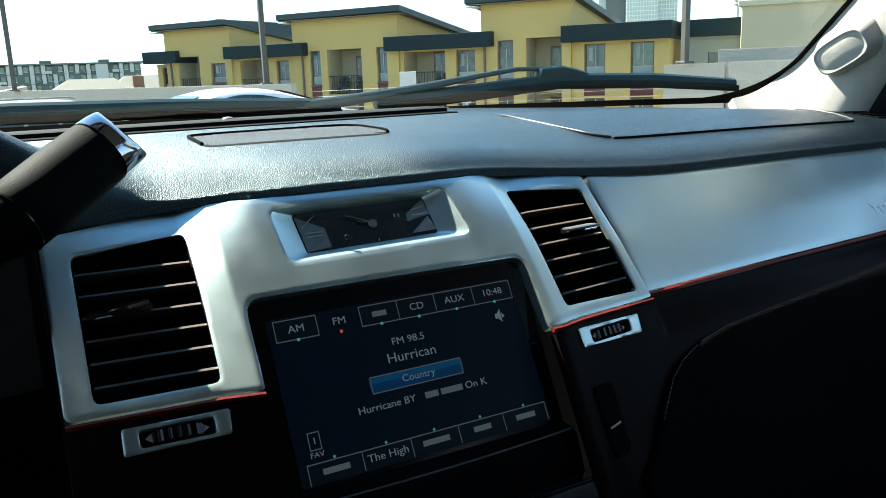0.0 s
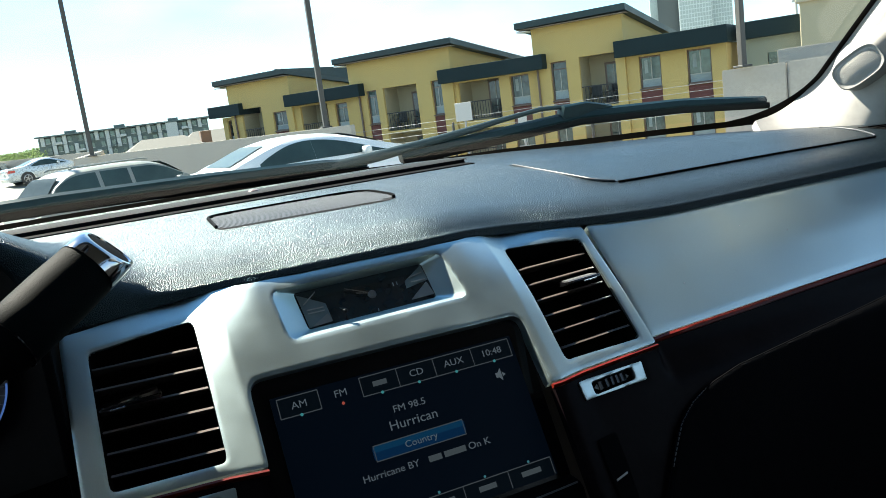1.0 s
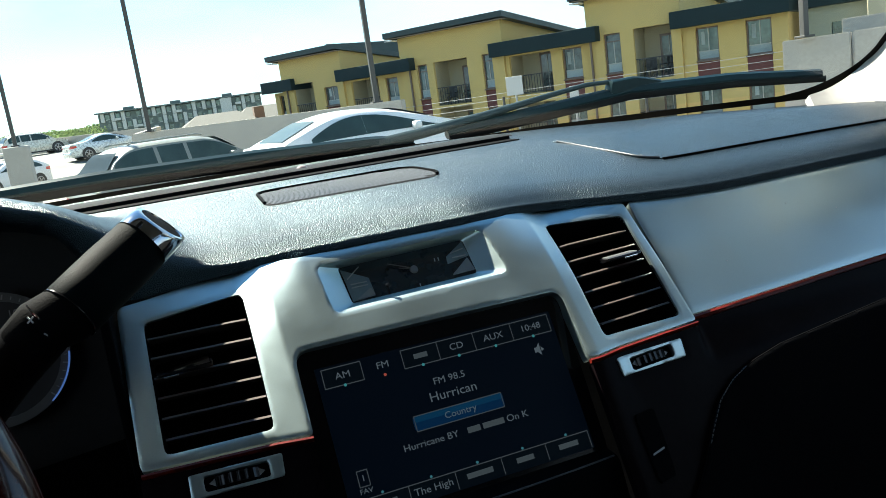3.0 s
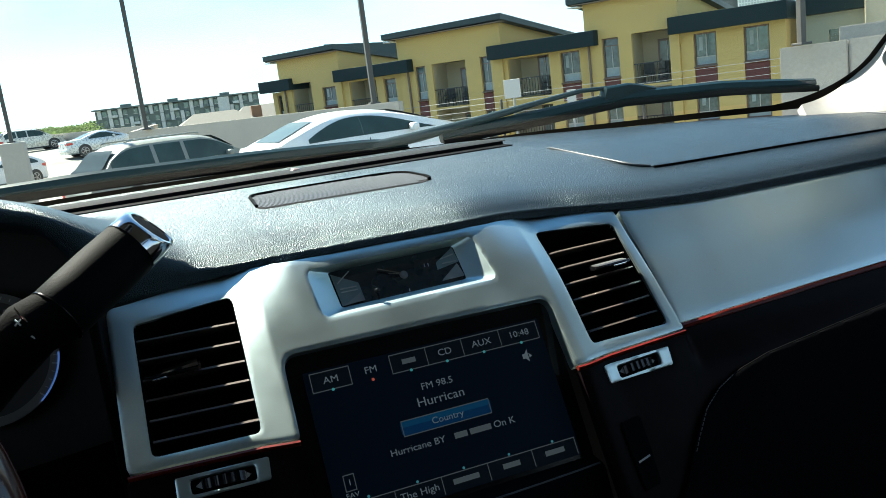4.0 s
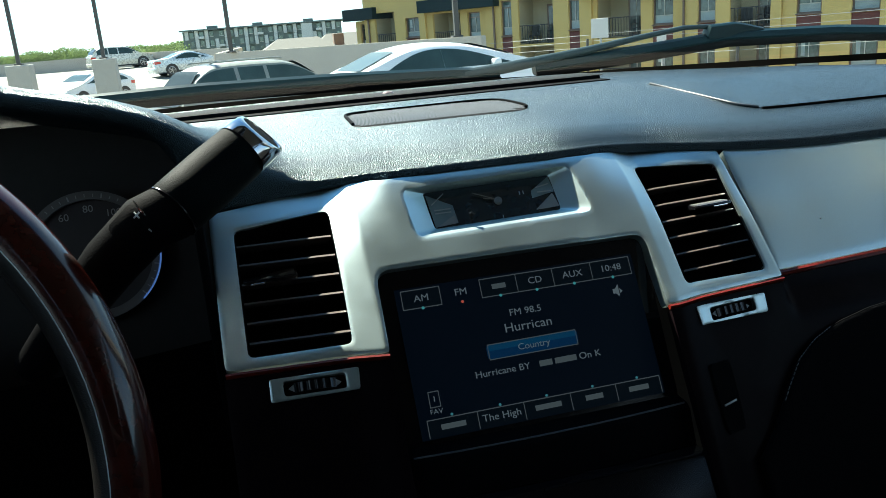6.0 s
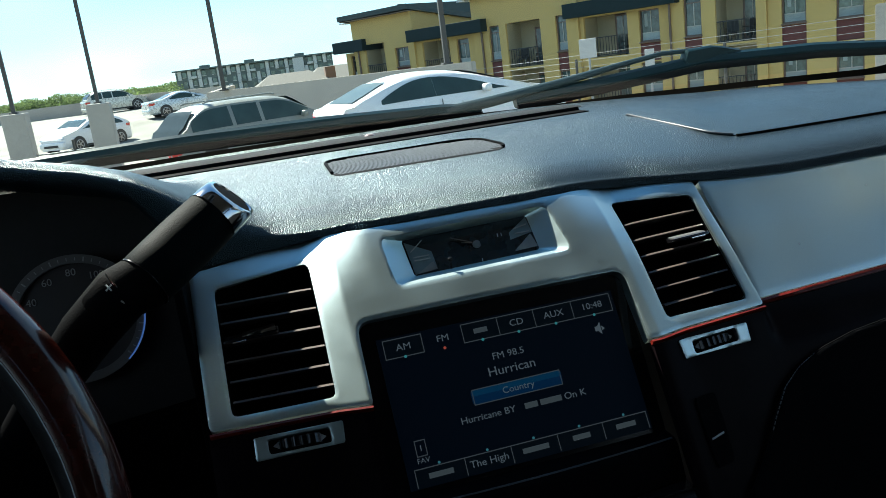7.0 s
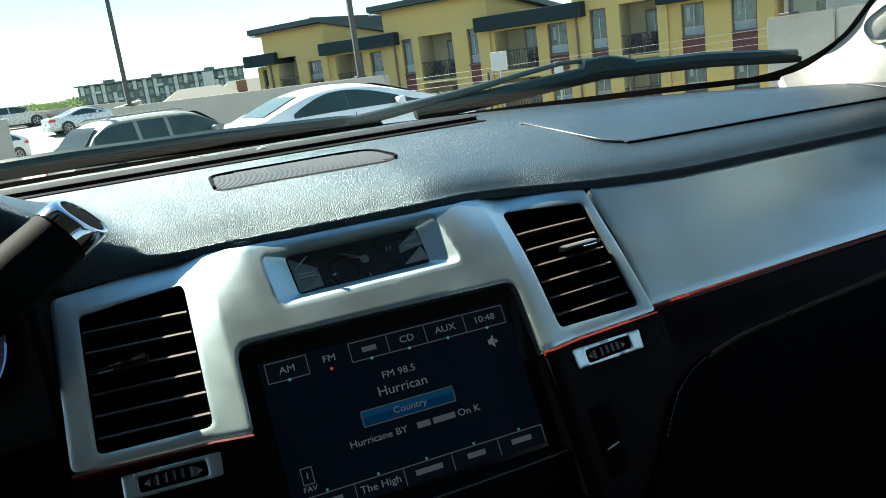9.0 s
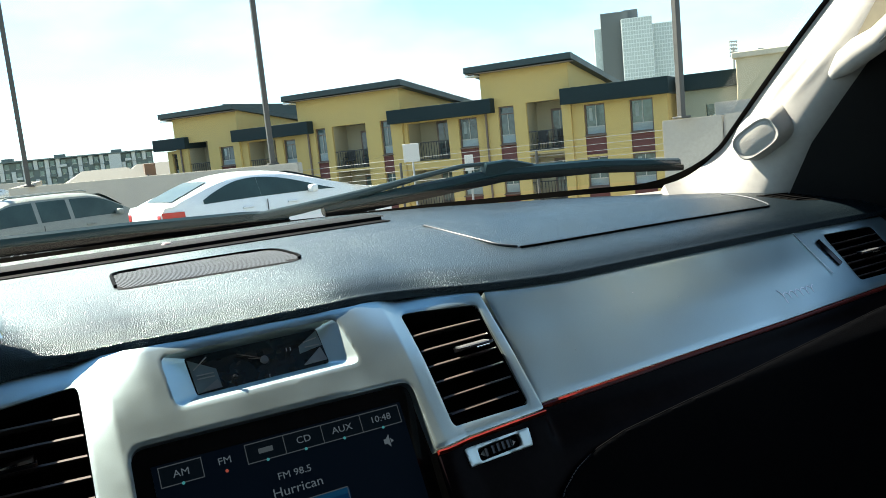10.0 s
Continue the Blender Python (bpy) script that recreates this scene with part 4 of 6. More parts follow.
for a in (-24, 204, 240, 300):
    bm = bmesh.new()
    c = Vector((math.cos(radians(a)), math.sin(radians(a)), 0))
    tube(bm, [WT @ (c * d + Vector((0, 0, h))) for d, h in ((0.06, -0.012), (0.11, -0.014), (RW - 0.008, -0.003))], [0.030, 0.022, 0.018], 12, True, 0.5, up=(WT.to_3x3() @ Vector((0, 0, 1))))
    part("spoke", bm, M_DARKCAV, wheel, smooth=50)
for k in range(3):
    bm = bmesh.new()
    box(bm, (0, 0, 0), (0.014, 0.010, 0.005), 0.002)
    bm.transform(WT @ Matrix.Translation((0.115 + 0.012 * (k % 2), 0.012 - 0.014 * k, 0.004)))
    part("wheel_button", bm, M_CHROME if k == 1 else M_GLOSS, wheel, smooth=40)

# gear lever on the column
lever = thing("gear_lever", (-0.30, 0.58, 1.28), "black column gear lever with a chrome cap", "gear lever")
L0, L1 = Vector((-0.340, 0.5319, 1.2978)), Vector((-0.1557, 0.6395, 1.3832))
LD = (L1 - L0).normalized()
LEN = (L1 - L0).length


# the shaft bends down behind the wheel
RING = L0 + LD * LEN * 0.695
SD = (RING - Vector((-0.2469, 0.612, 1.3265))).normalized()
SB = RING - SD * 0.0135
# the grip sits a little steeper than the shaft under it
down = LD.cross((Vector((-0.18, 0.2, 1.43)) - RING)).normalized()
down = down if down.z < 0 else -down
PIV = L0 + LD * LEN * 0.92
FOOT = L0 + LD * LEN * 0.667 + down * 0.0062
LD = (PIV - FOOT).normalized()
L0 = PIV - LD * LEN * 0.92
bm = bmesh.new()
tube(bm, [(-0.3044, 0.66, 1.2609), (-0.2716, 0.632, 1.2994), (-0.2469, 0.612, 1.3265), tuple(SB - SD * 0.006), tuple(FOOT), tuple(FOOT + LD * 0.008)], [0.0115, 0.0128, 0.0140, 0.0146, 0.0147, 0.0146], 24, True)
part("lever_shaft", bm, M_VINYL_SOFT, lever, smooth=50)
bm = bmesh.new()
tube(bm, [L0 + LD * LEN * t for t in (0.667, 0.672, 0.73, 0.8, 0.885)], [0.0142, 0.0150, 0.0153, 0.0155, 0.0150], 28, True)
part("lever_grip", bm, M_LEATHER, lever, "black leather grip", smooth=50)
bm = bmesh.new()
tube(bm, [L0 + LD * LEN * t for t in (0.6665, 0.6695)], [0.0153, 0.0153], 28, True)
part("lever_ring", bm, M_GLOSS, lever, smooth=50)
side = (Vector((-0.18, 0.2, 1.43)) - (L0 + LD * LEN * 0.3))
side = (side - LD * side.dot(LD)).normalized()
up2 = LD.cross(side)
dn = up2 if up2.z < 0 else -up2


def slant(t, r, k, n=32):
    """A ring about the lever, rounded square, its plane slanted by k."""
    out = []
    for j in range(n):
        a = 2 * math.pi * j / n
        q = (abs(math.cos(a)) ** 2.3 + abs(math.sin(a)) ** 2.3) ** (-1 / 2.3)
        u, v = r * q * math.cos(a), r * q * math.sin(a)
        out.append(L0 + LD * (LEN * t + k * (0.16 * u - 0.66 * v)) + dn * u + side * v)
    return out


bm = bmesh.new()
loft(bm, [slant(t, r, k) for t, r, k in ((0.880, 0.0140, 0.0), (0.883, 0.0151, 0.05), (0.918, 0.0149, 0.55), (0.948, 0.0142, 0.97), (0.955, 0.0134, 1.0), (0.956, 0.0119, 1.0), (0.951, 0.0115, 1.0))], True, True)
cap = part("knob_cap", bm, M_DARKCHROME, lever, "faceted chrome knob cap", smooth=35)
bm = bmesh.new()
loft(bm, [slant(t, r, 1.0) for t, r in ((0.948, 0.0114), (0.953, 0.0112), (0.9545, 0.0090))], True, True)
part("knob_end", bm, M_VINYL_SOFT, cap, "black end disc", smooth=35)
LM = Matrix((( *(-up2), 0), (*LD, 0), (*side, 0), (0, 0, 0, 1))).transposed()


side2 = Vector((-0.18, 0.2, 1.43)) - SB
side2 = (side2 - SD * side2.dot(SD)).normalized()


def round_shaft(s0, s1, a0, a1, r):
    """A shell patch on the shaft: from s0 to s1 metres along it, between two angles about it."""
    bm = bmesh.new()
    rings = []
    for k in range(13):
        q = Matrix.Rotation(radians(a0 + (a1 - a0) * k / 12), 3, SD) @ side2
        rings.append([SB + SD * s + q * rr for s, rr in ((s0, r - 0.002), (s0 + 0.003, r), (s1 - 0.003, r), (s1, r - 0.002))])
    loft(bm, rings, True, True)
    return bm


btn = part("shift_button", round_shaft(-0.019, 0.001, -52, 52, 0.0156), M_VINYL_SOFT, lever, "black rocker with plus and minus marks", smooth=40)
PLUS = 1 if (Matrix.Rotation(radians(32), 3, SD) @ side2).z > side2.z else -1
for sgn, ang in (("+", 22 * PLUS), ("-", -12 * PLUS)):
    q = Matrix.Rotation(radians(ang), 3, SD) @ side2
    m3 = Matrix(((*(SD.cross(q)), 0), (*q.cross(SD.cross(q)), 0), (*q, 0), (0, 0, 0, 1))).transposed()
    words("button_mark", sgn, 0.0085, Matrix.Translation(SB - SD * 0.002 + q * 0.0161) @ m3, M_PRINT, btn)
bm = boxbm((0.001, -0.004, 0), (0.0016, 0.004, 0.001), 0.0003)
bm.transform(Matrix.Translation(L0 + LD * LEN * 0.905 + side * 0.0153 - dn * 0.006) @ LM)
part("cap_symbol", bm, M_GLOSS, cap)
# chrome tube stands in for the highlight on the rocker's upper edge
bm = bmesh.new()
tube(bm, [SB + SD * 0.0015 + (Matrix.Rotation(radians(q), 3, SD) @ side2) * 0.0155 for q in np.linspace(-8, 48, 9) * PLUS], 0.0005, 5)
part("button_edge", bm, M_CHROME, btn, smooth=60)

# lower driver side, closes the view under the column
part("knee_panel", grid(lambda s, t: (-0.8 + 0.592 * s, 0.70 + 0.10 * t - 0.05 * math.sin(math.pi * s), 0.75 + 0.46 * t), 12, 10), M_VINYL_SOFT, dash, "black knee panel")

# ---- windshield, pillars, roof ----
RAKE = Vector((0, -0.785, 0.62))


def glass_pt(x, h, inset=0.0):
    """On the windshield: across x at its base, h metres up along the rake; outer side of the cabin."""
    k = 1 - 0.10 * h
    return Vector((x * k, glass_base(x) + 0.015 - inset, 1.345)) + RAKE * h * 1.0 + Vector((0, 0.0, 0.03 * math.sin(math.pi * min(1, h / 0.75))))


def corner(h, r=0.075):
    """How far the round lower corner of the glass comes in at h metres up."""
    h = max(0.0, h - 0.012)
    return r - math.sqrt(max(0.0, r * r - (r - h) ** 2)) if h < r else 0.0


windshield = tagged(part("windshield", grid(lambda s, t: glass_pt(-0.80 + 1.6 * s, 0.02 + 0.72 * t), 48, 16), M_GLASS), "clear raked windshield with a black border", "windshield", kind="structure")
windshield.visible_shadow = False


def border(name, fn, n):
    bm = bmesh.new()
    rows = [[bm.verts.new(p) for p in fn(k / n)] for k in range(n + 1)]
    for a, b in zip(rows, rows[1:]):
        for i in range(len(a) - 1):
            bm.faces.new((a[i], b[i], b[i + 1], a[i + 1]))
    return part(name, bm, M_FRIT, windshield, "black painted glass border", smooth=60)


border("glass_border", lambda s: [glass_pt(-0.8 + 1.6 * s, h, 0.003) for h in (0.0, 0.006, 0.017 - 0.005 * sstep(0.55, 0.68, s))], 60)
border("glass_border", lambda s: [glass_pt(-0.8 + 1.6 * s, h, 0.003) for h in (0.68, 0.71, 0.745)], 60)
for sg in (-1, 1):
    border("glass_border", lambda s: [glass_pt(sg * x, 0.745 * s ** 2, 0.003) for x in (0.742 - corner(0.745 * s ** 2), 0.775, 0.82)], 60)

PILLAR_SECTION = [(0, -0.008), (0.05, -0.003), (0.2, 0.004), (0.4, 0.008), (0.6, 0.004), (0.75, -0.008), (0.88, -0.024), (1.0, -0.048)]


def pillar_fold(t, q):
    """Shallow creases of the soft trim where it is drawn round the tweeter."""
    f = 0.0
    for a, q0, slope, w, tc, wt in ((0.0026, 0.16, 0.5, 0.06, 0.26, 0.08), (0.0022, 0.36, 0.9, 0.055, 0.30, 0.07), (-0.0014, 0.26, 0.7, 0.06, 0.28, 0.09), (0.002, 0.12, 0.2, 0.05, 0.62, 0.12)):
        f += a * math.exp(-((q - q0 - slope * (t - tc)) / w) ** 2 - ((t - tc) / wt) ** 2)
    return f


for sg, nm in ((1, "a_pillar"), (-1, "a_pillar")):
    bm = bmesh.new()
    rings = []
    for k in range(71):
        t = (k / 70) ** 1.6
        h = 0.75 * t
        e = glass_pt(0.743, h, 0.006)
        e.x -= 0.95 * corner(h)
        wide = lerp(t, [(0, 0.19), (0.1, 0.165), (0.25, 0.125), (0.5, 0.10), (1, 0.085)])
        d = Vector((0, -0.62, -0.785))
        ring = []
        for j in range(31):
            q = j / 30
            o = sum(lerp(min(1, max(0, q + 0.02 * i)), PILLAR_SECTION) for i in range(-3, 4)) / 7 + pillar_fold(t, q)
            p = e + d * wide * q + Vector((-o, -o * 0.4, 0))
            ring.append(Vector((p.x * sg, p.y, p.z)))
        ring.append(Vector(((e.x + 0.07) * sg, e.y - wide * 0.58, e.z - wide * 0.74)))
        ring.append(Vector(((e.x + 0.05) * sg, e.y - 0.01, e.z - 0.01)))
        rings.append(ring if sg > 0 else ring[::-1])
    loft(bm, rings, True, True)
    # black strip added for the shade where the pillar turns away
    seal = bmesh.new()
    loft(seal, [[(sg * q.x, q.y, q.z) for q in (glass_pt(0.730, 0.75 * k / 12, 0.006) + Vector((0, -0.62, -0.785)) * lerp(k / 12, [(0, 0.17), (0.1, 0.15), (0.25, 0.112), (0.5, 0.09), (1, 0.076)]) * s2 + Vector((dx, 0, 0)) for s2, dx in ((0.95, 0.02), (1.4, 0.05), (1.9, 0.09), (1.0, 0.10)))] for k in range(13)], True, True)
    tagged(part("pillar_side_shade", seal, mat("pillar_shade_black", (0.006, 0.006, 0.006), 0.7, spec=0.2), None, smooth=40), "black strip added for the shade beside the pillar trim", "seal", kind="structure")
    tagged(part(nm, bm, M_BEIGE, smooth=50), "beige padded windshield pillar trim", "pillar trim", kind="structure")

# tweeter on the passenger pillar
tw = thing("tweeter_speaker", (0.70, 0.92, 1.38), "beige oval tweeter pod on the windshield pillar", "speaker")
TWC = Vector((0.703, 0.890, 1.410))
tx = Vector((0.0, -0.88, 0.47)).normalized()
tz = Vector((-0.78, -0.58, 0.05)).normalized()
tz = (tz - tx * tz.dot(tx)).normalized()
ty = tz.cross(tx)
TWM = Matrix.Translation(TWC) @ Matrix(((*tx, 0), (*ty, 0), (*tz, 0), (0, 0, 0, 1))).transposed()


def oval(k, n, a, b, z, p=3.2):
    c, s = math.cos(2 * math.pi * k / n), math.sin(2 * math.pi * k / n)
    a, b = a * 0.80, b * 0.76
    return TWM @ Vector((a * abs(c) ** (2 / p) * (1 if c > 0 else -1), b * abs(s) ** (2 / p) * (1 if s > 0 else -1), z))


bm = bmesh.new()
loft(bm, [[oval(k, 40, a, b, z) for k in range(40)] for a, b, z in ((0.060, 0.040, -0.03), (0.050, 0.031, -0.010), (0.046, 0.027, -0.001), (0.043, 0.024, 0.0012), (0.039, 0.0195, 0.0)) ], True, False)
part("pod", bm, M_BEIGE, tw, smooth=50)
bm = bmesh.new()
loft(bm, [[oval(k, 40, a, b, z) for k in range(40)] for a, b, z in ((0.039, 0.0195, -0.0002), (0.025, 0.013, 0.0012), (0.004, 0.003, 0.0015))], True, True)
part("tweeter_grille", bm, M_BEIGE_MESH, tw, "fine mesh grille", smooth=60)

# grab handle above it
gh = thing("grab_handle", (0.70, 0.72, 1.48), "beige moulded grab handle on the pillar", "grab handle")
bm = bmesh.new()
pts = []
for k in range(15):
    t = k / 14
    away = lerp(t, [(0, 0.062), (0.10, 0.070), (0.2, 0.084), (1, 0.090)])
    e = glass_pt(0.745, 0.252 + 0.34 * t, 0.006) + Vector((0, -0.62, -0.785)) * away
    lift = 0.016 * min(1, math.sin(math.pi * t) * 2.2)
    pts.append(e + Vector((-0.006 - lift, -0.01, 0)))
tube(bm, pts, [0.006, 0.0125, 0.0135, 0.012, 0.0105] + [0.0098] * 9 + [0.012], 18, True, 1.2)
part("grip", bm, M_BEIGE, gh, smooth=60)
bm = bmesh.new()
tube(bm, [p + Vector((-0.0095, -0.0075, -0.0045)) for p in pts[1:-1]], 0.0007, 6)
part("grip_seam", bm, M_SEAM, gh, "fine dark seam", smooth=60)
# sheet laid over the pillar, shade of the handle's hollow in its colour
bm = bmesh.new()
rows = []
for k in range(13):
    h = 0.284 + 0.28 * k / 12
    wide = 0.024 * min(1, 0.25 + k / 4)
    rows.append([bm.verts.new(glass_pt(0.745, h, 0.006) + Vector((0, -0.62, -0.785)) * (0.072 - wide * (1 - j / 4)) + Vector((-0.0115, -0.0045, 0))) for j in range(5)])
for a, b in zip(rows, rows[1:]):
    for i in range(4):
        bm.faces.new((a[i], b[i], b[i + 1], a[i + 1]))
part("handle_recess", bm, mat("olive_hollow_shade", (0.13, 0.115, 0.075), 0.8, var=0.15), gh, "dark olive sheet for the shaded hollow behind the grip", smooth=60)

# mostly unseen cabin shell, added dark to keep light out: doors, roof lining, rear
M_LINER = mat("dimmed_roof_lining", (0.14, 0.135, 0.125), 0.9, var=0.05, bump=0.2, bump_scale=600)
M_CLOSER = mat("cabin_closer_black", (0.012, 0.012, 0.013), 0.6, var=0.2, bump=0.3, bump_scale=700)
tagged(part("ceiling", grid(lambda s, t: (-0.76 + 1.52 * s, 0.80 - 2.7 * t - 0.18 * (2 * s - 1) ** 2 * (1 - t), 1.80 + 0.03 * math.sin(math.pi * s) + 0.06 * math.sin(math.pi * t)), 16, 16), M_LINER), "unseen roof panel, dimmed to hold down light in the cabin", "ceiling", kind="structure")
for sg, nm in ((1, "wall_right"), (-1, "wall_left")):
    bm = bmesh.new()
    ring = [(-1.95, 0.3), (1.0, 0.3), (1.0, 1.30), (0.68, 1.36), (-0.25, 1.36), (-0.28, 1.75), (0.22, 1.77), (0.30, 1.82), (-1.95, 1.84)]
    loft(bm, [[(sg * 0.80, y, z) for y, z in ring], [(sg * 0.86, y, z) for y, z in ring]], True, True)
    door = tagged(part(nm, bm, M_CLOSER, smooth=40), "black side panel added to close the cabin under the window opening", "door", kind="structure")
tagged(part("wall_rear", boxbm((0, -1.95, 1.1), (1.7, 0.06, 1.5)), M_CLOSER), "unseen dark panel closing the cabin rear", "wall", kind="structure")
tagged(part("floor", boxbm((0, -0.5, 0.42), (1.7, 3.0, 0.04)), M_CLOSER), "unseen black panel closing the cabin floor", "floor", kind="structure")
tagged(part("firewall", boxbm((0, 1.12, 0.83), (1.7, 0.03, 0.85)), M_CLOSER), "unseen black panel closing the space under the dashboard", "wall", kind="structure")

# cowl and wipers outside the glass
cowl = tagged(part("cowl", grid(lambda s, t: (-0.85 + 1.7 * s, glass_base(-0.85 + 1.7 * s) + 0.02 + 0.16 * t, 1.335 - 0.03 * t), 40, 6), M_RUBBER), "black plastic cowl under the windshield", "cowl", kind="structure")


def wiper(pts_arm, pts_blade, claw_at, label):
    a = Vector(pts_arm[0])
    w = thing("wiper", tuple(a), label, "wiper", "windshield wipers")
    bm = bmesh.new()
    n = len(pts_arm)
    tube(bm, pts_arm, [lerp(k / (n - 1), [(0, 0.0115), (0.25, 0.0105), (0.6, 0.0058), (1, 0.0045)]) for k in range(n)], 10, True, 0.75)
    part("wiper_arm", bm, M_ARM, w, smooth=50)
    bm = bmesh.new()
    P = [Vector(p) for p in pts_blade]
    fine = []
    for p, q in zip(P, P[1:]):
        fine += [p.lerp(q, k / 8) for k in range(8)]
    fine.append(P[-1])
    n = len(fine)
    tube(bm, fine, [0.0085 + 0.003 * min(1, 5 * min(k, n - 1 - k) / n) for k in range(n)], 8, True, 1.0)
    part("blade_shell", bm, M_RUBBER, w, smooth=40)
    bm = bmesh.new()
    tube(bm, [p + Vector((0, -0.010, -0.008)) for p in fine], 0.003, 6, True, 2.0)
    part("rubber_lip", bm, M_FRIT, w, smooth=40)
    if claw_at is not None:
        c = Vector(claw_at)
        bm = bmesh.new()
        loft(bm, [[c + Vector((dx, dy, dz)) for dy, dz in ((-0.009, lo), (-0.010, hi - 0.003), (-0.006, hi), (0.006, hi), (0.010, hi - 0.003), (0.009, lo))] for dx, lo, hi in ((-0.034, -0.012, -0.004), (-0.030, -0.013, 0.007), (0.012, -0.013, 0.009), (0.030, -0.014, 0.006), (0.062, -0.014, -0.002))], True, True)
        part("blade_joint", bm, M_RUBBER, w, smooth=50)
    return w


wiper([(0.135, 1.30, 1.362), (0.22, 1.30, 1.369), (0.32, 1.30, 1.380), (0.43, 1.30, 1.395), (0.50, 1.30, 1.403), (0.567, 1.295, 1.402)],
      [(0.255, 1.30, 1.362), (0.42, 1.30, 1.372), (0.567, 1.295, 1.383), (0.75, 1.27, 1.378), (0.905, 1.23, 1.366)], (0.567, 1.293, 1.397), "black passenger-side wiper parked on the windshield")
wiper([(-0.75, 1.18, 1.355), (-0.55, 1.25, 1.360), (-0.3, 1.30, 1.370)],
      [(-0.43, 1.30, 1.372), (-0.206, 1.30, 1.373), (-0.03, 1.30, 1.370), (0.132, 1.30, 1.364), (0.20, 1.30, 1.360)], None, "black driver-side wiper parked on the windshield")

# ---- outside: parking deck ----
M_CONC = mat("deck_concrete", (0.165, 0.155, 0.132), 0.85, var=0.12, scale=0.5, fine=12, bump=0.2, bump_scale=60)
M_WALLC = mat("parapet_concrete", (0.40, 0.365, 0.315), 0.85, var=0.12, scale=0.8, fine=15, bump=0.2, bump_scale=50)
M_GROUND = mat("far_ground", (0.16, 0.16, 0.12), 0.9, var=0.4, scale=0.05, fine=0.8)
M_POLE = mat("dark_pole_paint", (0.05, 0.045, 0.04), 0.5, var=0.2)
M_CABLE = mat("galvanised_cable", (0.34, 0.34, 0.33), 0.5, metal=0.3)
M_SIGN = mat("white_sign", (0.50, 0.48, 0.45), 0.5, var=0.05)
M_YELLOW = mat("mustard_stucco", (0.57, 0.405, 0.145), 0.9, var=0.08, scale=0.6, fine=20, bump=0.15, bump_scale=40)
M_FASCIA = mat("dark_green_metal", (0.014, 0.026, 0.028), 0.6, var=0.2, scale=1.0, spec=0.15)
M_SOFFIT = mat("brown_soffit", (0.20, 0.155, 0.11), 0.8)
M_SOFFIT_END = mat("white_soffit_end", (0.75, 0.73, 0.70), 0.7)
# lighter copy of the fascia green, sunlight on the roofs put in
M_ROOFEDGE = mat("sunlit_green_metal", (0.035, 0.052, 0.052), 0.5, var=0.2, scale=1.0, spec=0.3)
M_BRICK = mat("maroon_panel", (0.12, 0.04, 0.035), 0.8, var=0.2, scale=3, fine=30)
M_TAN = mat("tan_stucco", (0.42, 0.36, 0.24), 0.9, var=0.1, scale=0.8)
M_WINFRAME = mat("window_frame_brown", (0.15, 0.10, 0.075), 0.5)
# the strong tone variation paints varied reflections into the panes
M_WINGLASS = mat("window_pane", (0.055, 0.085, 0.085), 0.06, var=0.75, scale=1.1, fine=6, spec=0.8, island=0.12)
M_BLIND = mat("window_blind", (0.30, 0.34, 0.33), 0.35, var=0.2, scale=2, island=0.15)
M_SASH = mat("window_sash_pale", (0.42, 0.41, 0.37), 0.5, var=0.1)
M_RAIL = mat("balcony_rail", (0.03, 0.03, 0.03), 0.5)
# far block's white and charcoal drawn together, distance haze put into both colours
M_WHITEB = mat("white_render", (0.46, 0.47, 0.46), 0.8, var=0.06)
M_DARKB = mat("charcoal_cladding", (0.10, 0.125, 0.12), 0.7, var=0.2)
M_ROOFG = mat("grey_roof", (0.105, 0.097, 0.085), 0.9, var=0.1)
# greyed green, with distance haze put into the leaf colour
M_LEAF = mat("foliage", (0.11, 0.13, 0.10), 0.8, var=0.4, scale=0.6, fine=4)
lt = M_LEAF.node_tree
l_out, l_b = lt.nodes["Material Output"], lt.nodes["Principled BSDF"]
l_tr, l_mx = lt.nodes.new("ShaderNodeBsdfTranslucent"), lt.nodes.new("ShaderNodeMixShader")
l_tr.inputs[0].default_value = (0.20, 0.27, 0.09, 1)
l_mx.inputs[0].default_value = 0.5
lt.links.new(l_b.outputs[0], l_mx.inputs[1])
lt.links.new(l_tr.outputs[0], l_mx.inputs[2])
lt.links.new(l_mx.outputs[0], l_out.inputs["Surface"])

DECK = [(-30, 0), (0, 0), (9, -0.06), (13, -0.15), (17, -0.45), (22, -0.52), (40, -0.62), (46, -0.25), (51, 0.13), (69, 0.55), (90, 0.7)]


def deck_z(y):
    return lerp(y, DECK)


def rows_mesh(rows):
    bm = bmesh.new()
    r = [[bm.verts.new(p) for p in row] for row in rows]
    for a, b in zip(r, r[1:]):
        for i in range(len(a) - 1):
            bm.faces.new((a[i], a[i + 1], b[i + 1], b[i]))
    return bm


FU, FN = Vector((0.583, -0.813, 0)), Vector((-0.813, -0.583, 0))
W_A = Vector((7.3, 23.0, 0))
# the deck ends at the parapet line on the right
deck_rows = []
for y in [-30, -15, -5, 0, 5, 9, 11, 13, 15, 17, 19.5, 22, 26, 30, 35, 40, 43, 46, 48.5, 51, 57, 63, 69, 76]:
    xr = W_A.x + (W_A.y - y) * 0.583 / 0.813 if y < 31 else 1.4 + max(0, y - 60) * 0.0
    deck_rows.append([(-45, y, deck_z(y)), (-20, y, deck_z(y)), (-8, y, deck_z(y)), (min(xr - 1, 0), y, deck_z(y)), (xr, y, deck_z(y))])
bm = rows_mesh(deck_rows)
